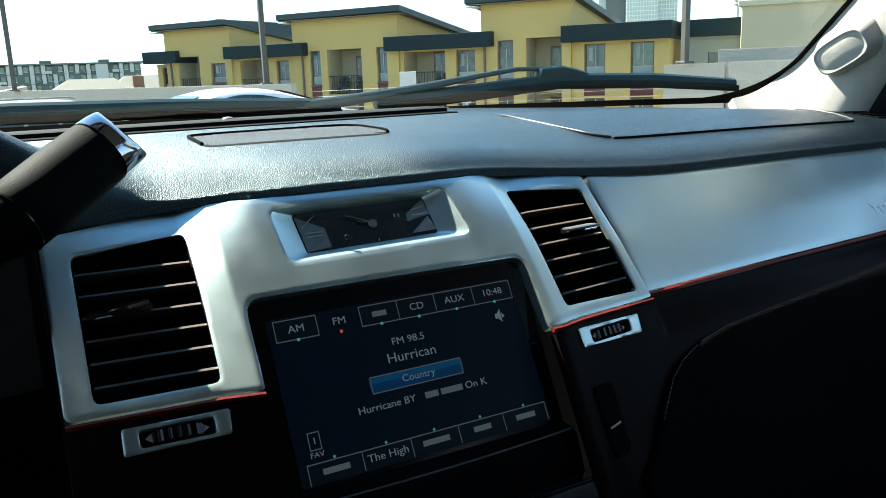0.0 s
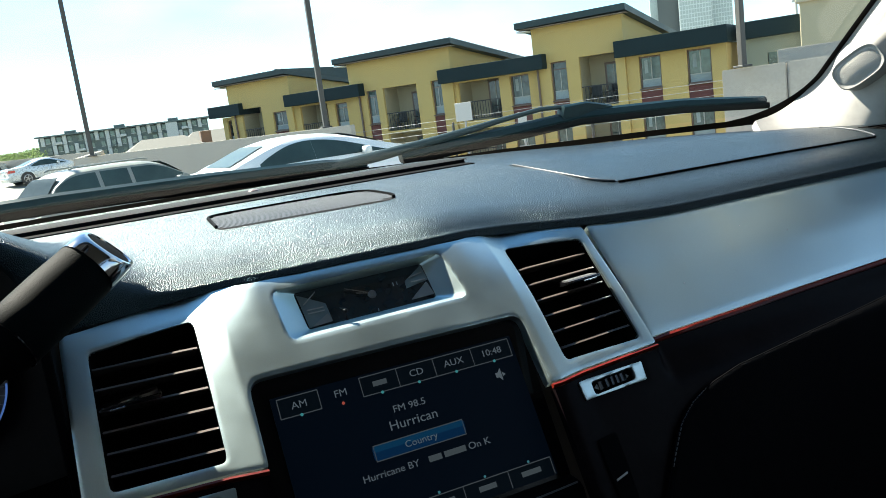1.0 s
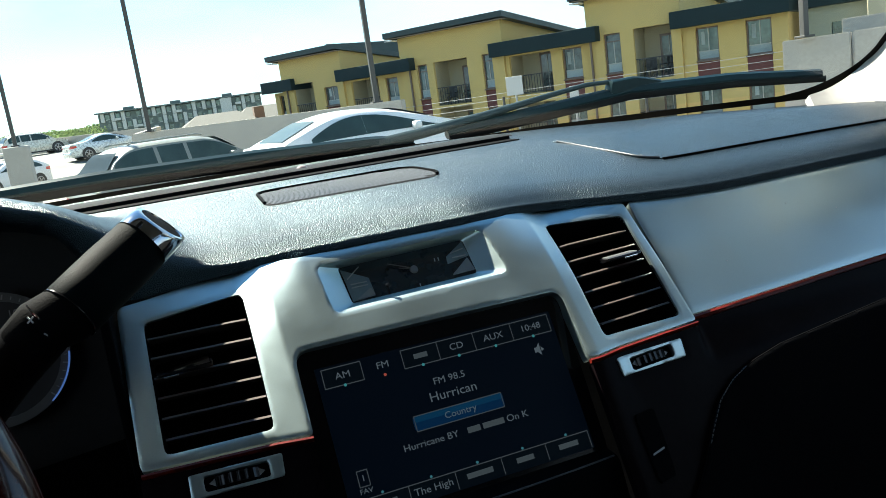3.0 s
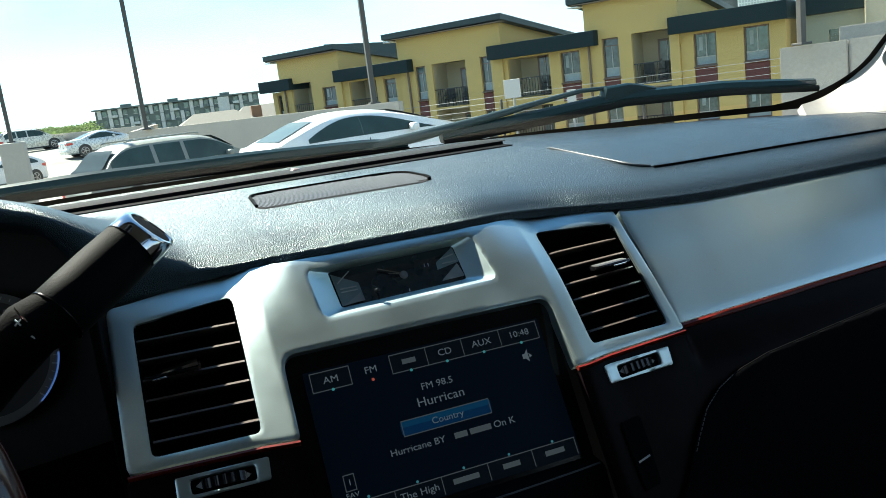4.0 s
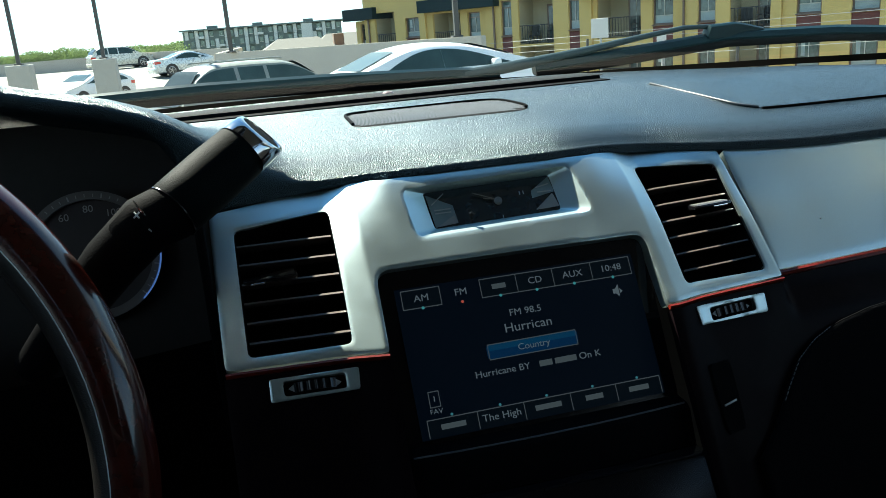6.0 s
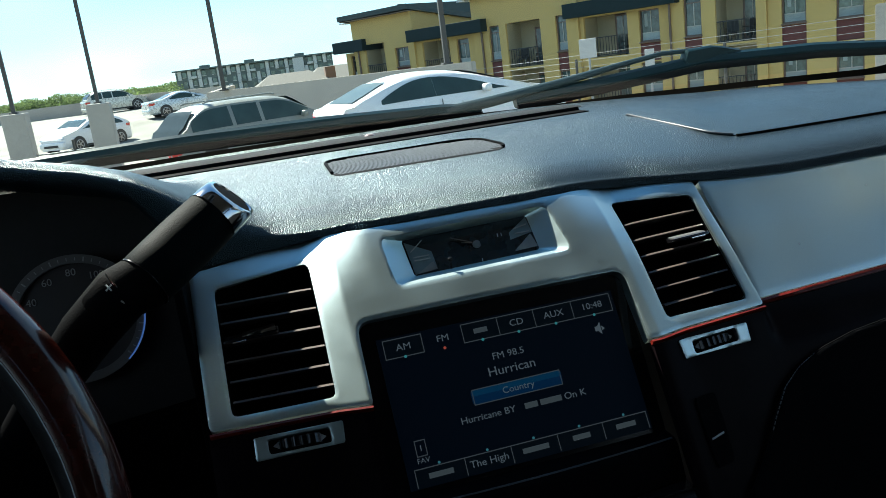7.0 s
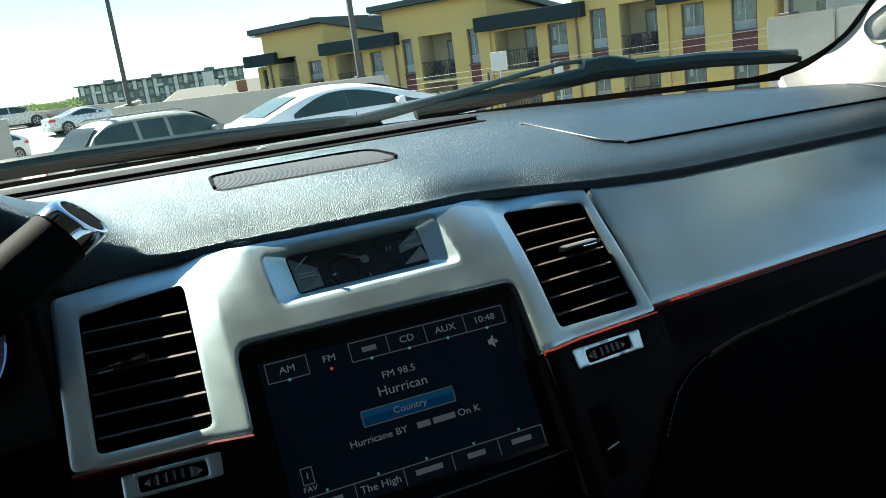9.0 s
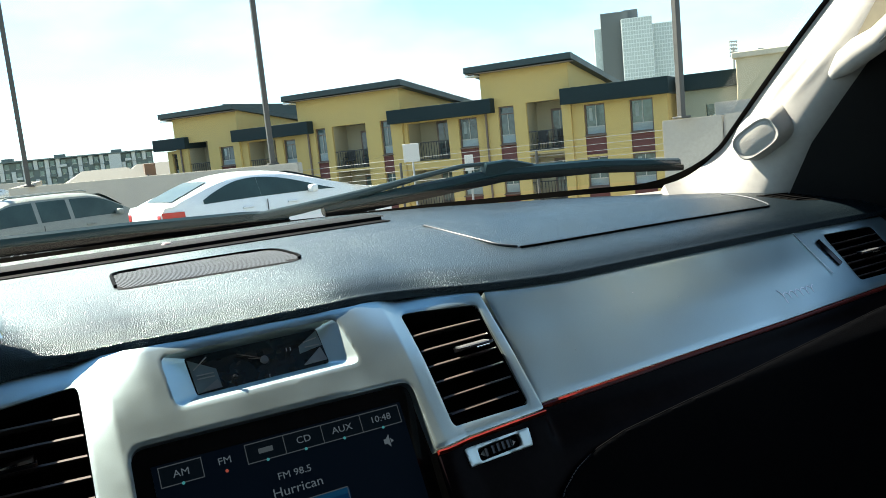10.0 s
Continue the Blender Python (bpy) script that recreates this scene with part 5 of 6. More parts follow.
r = bmesh.ops.extrude_face_region(bm, geom=bm.faces[:])
for v in r["geom"]:
    if isinstance(v, bmesh.types.BMVert):
        v.co.z -= 0.4
bmesh.ops.recalc_face_normals(bm, faces=bm.faces[:])
tagged(part("road", bm, M_CONC), "pale sunlit concrete parking deck", "parking deck", kind="structure")
bm = bmesh.new()
box(bm, (0, 1500, -10.5), (5000, 4000, 1.0))
tagged(part("ground", bm, M_GROUND), "far flat ground below the deck", "ground", kind="structure")


def wall_run(name, a, b, top_a, top_b, low, thick=0.22, label="pale concrete parapet wall"):
    a, b = Vector(a), Vector(b)
    d = (b - a).normalized()
    n = Vector((-d.y, d.x)) * thick / 2
    bm = bmesh.new()
    q = [a + n, b + n, b - n, a - n]
    lo = [bm.verts.new((p.x, p.y, low)) for p in q]
    hi = [bm.verts.new((p.x, p.y, z)) for p, z in zip(q, (top_a, top_b, top_b, top_a))]
    bm.faces.new(lo[::-1])
    bm.faces.new(hi)
    for i in range(4):
        bm.faces.new((lo[i], lo[(i + 1) % 4], hi[(i + 1) % 4], hi[i]))
    bmesh.ops.bevel(bm, geom=bm.edges[:], offset=0.02, segments=2, affect='EDGES')
    return tagged(part(name, bm, M_WALLC), label, "parapet wall", kind="structure")


far_end = W_A - FU * 13.2
wall_run("wall_parapet_a", W_A.xy, far_end.xy, 1.235, 1.28, -1.5)
wall_run("wall_parapet_b", (far_end.x, far_end.y + 0.15), (1.2, 62.0), 1.27, 1.45, -1.5)
wall_run("wall_parapet_c", (1.2, 62.2), (-9.0, 74.0), 1.45, 1.72, -1.0)
wall_run("wall_parapet_d", (-9.1, 74.1), (-30.0, 74.0), 1.62, 1.50, -1.0)
wc0 = W_A + FU * 10.62
wall_run("wall_parapet_e", wc0.xy, (wc0 + FU * 1.35).xy, 1.40, 1.41, -1.5, 0.3)
wall_run("wall_parapet_f", (wc0 + FU * 1.40).xy, (wc0 + FU * 8).xy, 1.42, 1.43, -1.5, 0.22)
wall_run("wall_parapet_g", (wc0 + FU * 1.0 - FN * 1.5).xy, (wc0 + FU * 8 - FN * 1.5).xy, 1.72, 1.76, -1.5, 0.22)

# cable rail between the walls
rail = thing("cable_railing", tuple(W_A), "thin pale horizontal cables of a deck railing", "railing")
for k in range(5):
    z0, z1 = 0.98 - 0.16 * k, 1.18 - 0.16 * k
    bm = bmesh.new()
    tube(bm, [W_A + FU * 10.62 * t + Vector((0, 0, z0 + (z1 - z0) * t)) for t in (0, 0.5, 1)], 0.006, 6)
    part("cable", bm, M_CABLE, rail, smooth=60)
for t in (3.4, 7.4):
    p = W_A + FU * t
    part("rail_post", boxbm((p.x, p.y, 0.1), (0.06, 0.06, 1.7), 0.01), M_POLE, rail)

for t, w, h, z, nm, lb in ((3.84, 0.50, 0.50, 1.205, "sign", "blank white square sign on the railing"), (5.55, 0.25, 0.42, 0.80, "sign", "small white panel on the railing post")):
    p = W_A + FU * t + FN * 0.12
    sg = thing(nm, (p.x, p.y, z - h / 2), lb, "sign")
    bm = bmesh.new()
    box(bm, (0, 0, 0), (w, 0.02, h), 0.006)
    bm.transform(Matrix.Translation((p.x, p.y, z)) @ Matrix.Rotation(math.atan2(FU.y, FU.x), 4, 'Z'))
    part("panel", bm, M_SIGN, sg)
    bm = bmesh.new()
    tube(bm, [(p.x - FN.x * 0.05, p.y - FN.y * 0.05, z), (p.x - FN.x * 0.05, p.y - FN.y * 0.05, -0.6)], 0.03, 8)
    part("post", bm, M_CABLE, sg, smooth=50)


def lamp_pole(x, y, z0, top, r, pier=None):
    p = thing("lamp_pole", (x, y, z0 if pier is None else pier[2]), "tall dark square lamp pole on a concrete base", "lamp pole", "deck lamp poles")
    bm = bmesh.new()
    box(bm, (x, y, (z0 + top) / 2), (r * 2, r * 2, top - z0), r * 0.2)
    part("pole", bm, M_POLE, p)
    part("base_plate", boxbm((x, y, z0 + 0.02), (r * 4.2, r * 4.2, 0.05), 0.01), M_POLE, p)
    part("lamp_head", boxbm((x, y, top + 0.08), (0.5, 0.9, 0.16), 0.04), M_POLE, p)
    if pier:
        part("concrete_pier", boxbm((x, y, (z0 + pier[2]) / 2), (pier[0], pier[1], z0 - pier[2]), 0.03), M_WALLC, p, "square concrete pier")
    return p


lamp_pole(W_A.x - 0.55, W_A.y + 0.95, 1.24, 9.5, 0.075)
lamp_pole(0.18, 32.6, 1.28, 9.5, 0.08)
lamp_pole(13.48, 13.75, 1.42, 9.5, 0.07)
lamp_pole(-3.30, 24.0, 1.42, 9.5, 0.048, (0.60, 0.60, -1.2))
lamp_pole(-5.43, 24.0, 1.42, 9.5, 0.048, (0.60, 0.60, -1.2))
# low rail between the piers
rl = thing("pier_railing", (-4.1, 24.0, -0.5), "low grey metal rail between concrete piers", "railing")
for z in (-0.25, 0.0, 0.25):
    bm = bmesh.new()
    tube(bm, [(-8.5, 24.0, z), (-3.1, 24.0, z)], 0.02, 6)
    part("rail_bar", bm, M_CABLE, rl, smooth=60)
for x in (-8.4, -6.6, -4.15):
    part("rail_post", boxbm((x, 24.0, 0.0), (0.06, 0.06, 1.1), 0.01), M_POLE, rl)

# ---- outside: parked cars ----
M_TYRE = mat("tyre_rubber", (0.02, 0.02, 0.02), 0.8)
M_RIM = mat("alloy_rim", (0.36, 0.36, 0.37), 0.3, metal=0.9)
M_CARGLASS = mat("car_window", (0.035, 0.055, 0.05), 0.10, var=0.4, scale=2.5, spec=0.3)
M_REARGLASS = mat("car_rear_window", (0.012, 0.018, 0.018), 0.2, var=0.3, spec=0.12)
M_TAIL = mat("tail_lamp_red", (0.45, 0.02, 0.015), 0.2, coat=0.5)
M_HEAD = mat("head_lamp", (0.6, 0.62, 0.64), 0.15)
M_BLACKP = mat("black_car_trim", (0.02, 0.02, 0.02), 0.5)


def parked_car(label, paint, at, turn, L, W, H, hood, deck, belt, ws0, ws1, rw0, rw1, clear=0.2, wheel=0.33, wagon=False):
    """A parked car, nose along its own +x, origin on the ground under its middle. Lengths are along x from the tail: rw0 to rw1 the rear glass, ws1 to ws0 the front glass."""
    c = new("parked_car")
    c.empty_display_size = 0.2
    c.matrix_world = pose(*at, 0, 0, turn)
    tagged(c, label, "car", "parked cars")

    def top(x):
        return sum(top0(min(L, max(0, x + q))) for q in (-0.3, -0.2, -0.1, 0, 0.1, 0.2, 0.3)) / 7 if 0.35 < x < L - 0.35 else top0(x)

    def top0(x):
        return lerp(x, [(0, deck - 0.12), (0.06, deck - 0.02), (0.25, deck), (rw0, deck if not wagon else deck + 0.02), (rw1, H - 0.06), (rw1 + 0.35, H - 0.005), ((rw1 + ws1) / 2, H), (ws1, H - 0.04), (ws0, hood + 0.10), (ws0 + 0.15, hood + 0.04), (L - 0.5, hood - 0.06), (L - 0.12, hood - 0.16), (L, hood - 0.32)])

    def half(x):
        return W / 2 * lerp(x, [(0, 0.86), (0.12, 0.94), (0.6, 0.99), (L * 0.5, 1.0), (L - 0.7, 0.97), (L - 0.15, 0.86), (L, 0.72)])

    def sect(x):
        w, t = half(x), top(x)
        bl = min(belt, t - 0.03)
        k = max(0.0, (t - bl) / (H - belt)) if H > belt else 0
        k = min(1, k)
        wr = w * (1 - 0.26 * k)
        pts = [(0, clear + 0.02), (w * 0.9, clear), (w * 0.98, clear + 0.08), (w, clear + 0.3), (w * 0.99, (clear + bl) / 2 + 0.12), (w * 0.955, bl), (wr * 0.5 + w * 0.47, (bl + t) / 2), (wr, t - 0.07 * max(k, 0.3)), (wr * 0.86, t - 0.015), (wr * 0.45, t + 0.01 * k), (0, t + 0.02 * k)]
        return pts

    bm = bmesh.new()
    st = sorted(set(list(np.linspace(0, L, 34).round(3)) + [rw0, rw1, ws0, ws1, 0.06, 0.12]))
    rings = []
    for x in st:
        s = sect(x)
        ring = [(x - L / 2, -a, b) for a, b in s] + [(x - L / 2, a, b) for a, b in s[-2:0:-1]]
        rings.append(ring)
    loft(bm, rings, True, True)
    bmesh.ops.recalc_face_normals(bm, faces=bm.faces[:])
    body = part("body", bm, paint, c, local=True, smooth=35)

    def side_pt(x, v, sg, out):
        s = sect(x)
        (w5, z5), (w6, z6), (w7, z7) = s[5], s[6], s[7]
        if v < 0.5:
            a, z = w5 + (w6 - w5) * v * 2, z5 + (z6 - z5) * v * 2
        else:
            a, z = w6 + (w7 - w6) * (v - 0.5) * 2, z6 + (z7 - z6) * (v - 0.5) * 2
        return (x - L / 2, sg * (a + out), z + out * 0.3)

    cut = [rw0 + 0.40 * (rw1 - rw0) + 0.15] + ([rw1 + 0.75] if wagon else []) + [(rw1 + ws1) / 2 + (0.35 if wagon else 0.05), ws0 - 0.10]
    for sg in (-1, 1):
        for xa, xb in zip(cut, cut[1:]):
            xa2, xb2 = xa + (0.05 if wagon else 0.001), xb - (0.04 if wagon else 0.001)

            def fn(s, t, xa=xa2, xb=xb2, sg=sg):
                x = xa + (xb - xa) * s
                u = (x - cut[0]) / (cut[-1] - cut[0])
                env = 1.0 if wagon else min(0.30 + 0.70 * (1 - (1 - min(1, max(0, u) / 0.42)) ** 2.4), 0.02 + 0.98 * (1 - (1 - min(1, max(0, 1 - u) / 0.62)) ** 1.9))
                return side_pt(x, 0.06 + 0.84 * t * env, sg, 0.006)
            part("side_window", grid(fn, 18, 4), M_CARGLASS, c, "dark side window", local=True, smooth=60)
        part("sill_trim", boxbm((0, sg * (W / 2 - 0.02), clear + 0.06), (L * 0.5, 0.04, 0.09), 0.015), M_BLACKP, c, local=True)
        part("door_seam", boxbm(((cut[0] + cut[1]) / 2 - L / 2 + 0.6, sg * (W / 2 * 0.992), (clear + belt) / 2 + 0.15), (0.012, 0.012, belt - clear - 0.35)), M_BLACKP, c, local=True)
        for q in (cut[0] + 0.75, cut[-1] - 0.9):
            part("door_handle", boxbm((q - L / 2, sg * (W / 2 * 0.985), belt - 0.12), (0.2, 0.035, 0.035), 0.01), paint, c, local=True)
        mp = boxbm((ws0 - (0.32 if wagon else 0.62) - L / 2, sg * (W / 2 * 0.96 + 0.09), belt + 0.06), (0.13, 0.2, 0.14), 0.04)
        part("door_mirror", mp, paint, c, local=True, smooth=50)
        tl = grid(lambda s, t: (-L / 2 + 0.015 + 0.34 * s - 0.01 * t, sg * (half(0.015 + 0.34 * s) * 0.985 + 0.006), deck - 0.28 + 0.05 * s + (0.17 - 0.06 * s) * t), 4, 2)
        part("tail_lamp", tl, M_TAIL, c, "red tail lamp", local=True)
        tl = boxbm((-L / 2 + 0.012, sg * (half(0) * 0.86), deck - 0.21), (0.05, 0.16, 0.14), 0.03)
        part("tail_lamp", tl, M_TAIL, c, "red tail lamp", local=True)
        part("head_lamp", boxbm((L / 2 - 0.12, sg * half(L - 0.1) * 0.80, hood - 0.30), (0.18, 0.30, 0.10), 0.035), M_HEAD, c, "clear head lamp", local=True)
        for wx in (L * 0.205, L - L * 0.19):
            bm = bmesh.new()
            bmesh.ops.create_cone(bm, cap_ends=True, segments=28, radius1=wheel, radius2=wheel, depth=0.21)
            bmesh.ops.bevel(bm, geom=[e for e in bm.edges if e.calc_face_angle(0) > 1], offset=0.03, segments=2, affect='EDGES')
            bm.transform(pose(wx - L / 2, sg * (W / 2 - 0.10), wheel, 90, 0, 0))
            wl = part("wheel", bm, M_TYRE, c, local=True, smooth=40)
            bm = bmesh.new()
            loft(bm, [[(q * math.cos(2 * math.pi * k / 24), q * math.sin(2 * math.pi * k / 24), h) for q, h in ((wheel * 0.58, 0.0), (wheel * 0.60, 0.012), (wheel * 0.68, 0.006), (wheel * 0.68, -0.01))] for k in range(25)], True, False)
            for k in range(5):
                box(bm, (0.3 * wheel * math.cos(1.2566 * k), 0.3 * wheel * math.sin(1.2566 * k), 0.004), (wheel * 0.62, wheel * 0.13, 0.014), 0.0, Matrix.Rotation(1.2566 * k, 3, 'Z'))
            bm.transform(pose(wx - L / 2, sg * (W / 2 + 0.008), wheel, 90 if sg < 0 else -90, 0, 0))
            part("rim", bm, M_RIM, wl, local=True, smooth=30)
            arch = bmesh.new()
            bmesh.ops.create_cone(arch, cap_ends=True, segments=28, radius1=wheel * 1.13, radius2=wheel * 1.13, depth=0.02)
            arch.transform(pose(wx - L / 2, sg * (W / 2 - 0.004), wheel + 0.01, 90, 0, 0))
            part("wheel_arch", arch, M_BLACKP, c, local=True)

    def across(x, t, inset):
        s = sect(x)
        w = s[8][0] * (1 - inset)
        return (x - L / 2, -w + 2 * w * t, s[9][1] + (0.04 if wagon else 0.008))

    part("rear_window", grid(lambda s, t: across(rw0 + (rw1 - rw0) * (0.02 + 0.9 * s if wagon else 0.08 + 0.80 * s), t, 0.0 if wagon else 0.20), 6, 6), M_REARGLASS if wagon else M_CARGLASS, c, "dark rear window", local=True)
    part("front_window", grid(lambda s, t: across(ws1 + (ws0 - ws1) * (0.08 + 0.84 * s), t, 0.02), 6, 6), M_CARGLASS, c, "dark front window", local=True)
    part("bumper", boxbm((-L / 2 + 0.03, 0, clear + 0.22), (0.16, W * 0.86, 0.24), 0.06), paint, c, local=True, smooth=50)
    part("front_bumper", boxbm((L / 2 - 0.09, 0, clear + 0.22), (0.26, W * 0.84, 0.30), 0.08, seg=3), paint, c, local=True, smooth=50)
    part("air_intake", boxbm((L / 2 + 0.035, 0, clear + 0.18), (0.03, W * 0.5, 0.11), 0.012), M_BLACKP, c, "black lower air intake", local=True)
    part("number_plate", boxbm((-L / 2 - 0.03, 0, deck - 0.34), (0.02, 0.30, 0.15), 0.005), M_SIGN, c, "plain number plate", local=True)
    part("grille", boxbm((L / 2 - 0.06, 0, hood - 0.38), (0.06, W * 0.5, 0.16), 0.03), M_BLACKP, c, local=True)
    if wagon:
        for sg in (-1, 1):
            bm = bmesh.new()
            tube(bm, [(rw1 + 0.2 - L / 2, sg * W * 0.33, H + 0.01), (rw1 + 0.3 - L / 2, sg * W * 0.33, H + 0.035), (ws1 - 0.4 - L / 2, sg * W * 0.33, H + 0.035), (ws1 - 0.25 - L / 2, sg * W * 0.33, H + 0.0)], 0.018, 8)
            part("roof_rail", bm, paint, c, local=True, smooth=50)
    return c


P_WHITE = mat("white_car_paint", (0.74, 0.74, 0.73), 0.25, var=0.03, coat=0.6)
P_GREY = mat("grey_green_car_paint", (0.205, 0.21, 0.185), 0.4, var=0.1, coat=0.15)
P_SILVER = mat("silver_car_paint", (0.50, 0.54, 0.55), 0.28, metal=0.4, var=0.04, coat=0.6)
P_TAN = mat("champagne_car_paint", (0.55, 0.53, 0.46), 0.28, metal=0.3, var=0.04, coat=0.6)
HEAD_A, HEAD_B = 25.5, 12.0


def from_rear_right(x, y, L, W, head):
    hx, hy = math.cos(radians(head)), math.sin(radians(head))
    return x + hx * L / 2 - hy * W / 2, y + hy * L / 2 + hx * W / 2


cx, cy = from_rear_right(1.76, 13.1, 4.55, 1.82, HEAD_B)
parked_car("white four-door sedan parked on the deck", P_WHITE, (cx, cy, -0.16), HEAD_B, 4.5, 1.82, 1.42, 0.98, 1.02, 0.95, 3.30, 2.30, 0.20, 1.05)
cx, cy = from_rear_right(-1.25, 18.0, 4.75, 1.80, HEAD_A)
parked_car("older grey-green estate car with roof rails", P_GREY, (cx, cy, -0.50), HEAD_A, 4.75, 1.80, 1.62, 1.02, 0.80, 1.03, 3.65, 3.05, 0.03, 0.80, wagon=True)
parked_car("white hatchback with its bonnet towards the piers", P_WHITE, (-6.35, 41.0, -0.62), -128, 4.2, 1.78, 1.47, 0.98, 1.05, 0.98, 3.15, 2.35, 0.10, 0.75)
parked_car("silver coupe by the far parapet", P_SILVER, (-2.15, 51.5, 0.13), 20, 4.6, 1.85, 1.38, 0.96, 0.98, 0.94, 3.3, 2.45, 0.75, 1.65)
parked_car("champagne off-road car by the far parapet", P_TAN, (-8.0, 69.0, 0.55), 22, 4.8, 1.9, 1.74, 1.12, 1.12, 1.10, 3.55, 2.9, 0.10, 0.6, wagon=True, wheel=0.40)

# ---- outside: yellow apartment building ----
BO = Vector((13.9, 45.0, 0))
BM = Matrix.Translation(BO) @ Matrix.Rotation(math.atan2(FU.y, FU.x), 4, 'Z')
bld = new("apartment_building")
bld.matrix_world = BM
tagged(bld, "mustard stucco apartment building with dark green roof edges", "apartment building")


def wall_open(u0, u1, z0, z1, openings, y0, thick):
    """A wall slab with openings that go through it."""
    us = sorted({u0, u1, *[o[0] for o in openings], *[o[1] for o in openings]})
    zs = sorted({z0, z1, *[o[2] for o in openings], *[o[3] for o in openings]})
    bm = bmesh.new()
    for a, b in zip(us, us[1:]):
        run = None
        for c, d in zip(zs, zs[1:]):
            m = ((a + b) / 2, (c + d) / 2)
            solid = not any(o[0] < m[0] < o[1] and o[2] < m[1] < o[3] for o in openings)
            if solid:
                run = (run[0], d) if run else (c, d)
            if (not solid or d == zs[-1]) and run:
                box(bm, ((a + b) / 2, y0 + thick / 2, (run[0] + run[1]) / 2), (b - a, thick, run[1] - run[0]))
                run = None
    return bm


STOREY = 2.55


def window_unit(u0, u1, z0, z1, y, panel=True):
    tall, mid = z1 - z0, u0 + (u1 - u0) * 0.52
    slim = u1 - u0 < 0.95
    w = part("window", wall_open(u0, u1, z0, z1, [(u0 + 0.07, u1 - 0.07, z0 + 0.06, z1 - 0.07)], y + 0.14, 0.09), M_WINFRAME, bld, "brown framed window", local=True)
    part("pane", boxbm(((u0 + u1) / 2, y + 0.21, (z0 + z1) / 2), (u1 - u0 - 0.08, 0.012, tall - 0.08)), M_WINGLASS, w, local=True)
    low = z0 + tall * (0.24 if slim else 0.27)
    part("lower_light", boxbm(((u0 + u1) / 2, y + 0.198, (z0 + 0.05 + low) / 2), (u1 - u0 - 0.15, 0.012, low - z0 - 0.06)), M_BLIND, w, "pale lower pane", local=True)
    part("sash", boxbm(((u0 + u1) / 2, y + 0.19, low), (u1 - u0 - 0.14, 0.03, 0.05)), M_SASH, w, local=True)
    top = z1 - tall * 0.2 if slim else z1 - 0.08
    part("sash", boxbm((mid, y + 0.19, (low + top) / 2), (0.045, 0.03, top - low)), M_SASH, w, local=True)
    if slim:
        part("sash", boxbm(((u0 + u1) / 2, y + 0.19, top), (u1 - u0 - 0.14, 0.03, 0.05)), M_WINFRAME, w, local=True)
    else:
        part("curtain", boxbm((u0 + (u1 - u0) * 0.28, y + 0.198, (low + top) / 2 + 0.1), ((u1 - u0) * 0.16, 0.012, (top - low) * 0.6)), M_BLIND, w, local=True)
    part("sill", boxbm(((u0 + u1) / 2, y + 0.05, z0 - 0.03), (u1 - u0 + 0.06, 0.22, 0.06), 0.01), M_WINFRAME, w, local=True)
    if panel:
        part("infill_panel", boxbm(((u0 + u1) / 2, y + 0.10, z0 - 0.55), (u1 - u0, 0.08, 0.95)), M_BRICK, bld, "maroon infill panel", local=True)


BALCONIES = []


def balcony(u0, u1, z0, z1, y, door=None):
    bm = wall_open(u0, u1, z0, z1, [], y + 1.5, 0.1)
    box(bm, (u0 - 0.02, y + 0.85, (z0 + z1) / 2), (0.06, 1.4, z1 - z0))
    box(bm, (u1 + 0.02, y + 0.85, (z0 + z1) / 2), (0.06, 1.4, z1 - z0))
    box(bm, ((u0 + u1) / 2, y + 0.8, z0 - 0.08), (u1 - u0, 1.5, 0.16))
    box(bm, ((u0 + u1) / 2, y + 0.85, z1 + 0.05), (u1 - u0, 1.3, 0.08))
    b = part("balcony", bm, M_TAN, bld, "recessed tan balcony", local=True)
    d0 = u0 + (u1 - u0) * 0.45 if door is None else door
    part("balcony_door", boxbm((d0 + 0.45, y + 1.47, z0 + 1.05), (0.95, 0.06, 2.05), 0.01), M_WINFRAME, b, local=True)
    part("door_glass", boxbm((d0 + 0.45, y + 1.43, z0 + 1.08), (0.72, 0.03, 1.75)), M_WINGLASS, b, local=True)
    part("door_sash", boxbm((d0 + 0.45, y + 1.41, z0 + 1.08), (0.05, 0.03, 1.75)), M_SASH, b, local=True)
    bm = bmesh.new()
    box(bm, ((u0 + u1) / 2, y + 0.12, z0 + 1.0), (u1 - u0, 0.05, 0.05))
    box(bm, ((u0 + u1) / 2, y + 0.12, z0 + 0.1), (u1 - u0, 0.04, 0.04))
    k = int((u1 - u0) / 0.16)
    for i in range(1, k):
        box(bm, (u0 + (u1 - u0) * i / k, y + 0.12, z0 + 0.55), (0.025, 0.025, 0.9))
    part("balcony_rail", bm, M_RAIL, b, "black balcony rail", local=True)
    BALCONIES.append((u0, u1, z0, y))


def side_wall(u, y, depth, low, top, fall):
    bm = bmesh.new()
    ring = [(y + 0.3, low), (y + 0.3 + depth, low), (y + 0.3 + depth, top - fall), (y + 0.3, top)]
    loft(bm, [[(u - 0.1, p, q) for p, q in ring], [(u + 0.1, p, q) for p, q in ring]], True, True)
    return bm


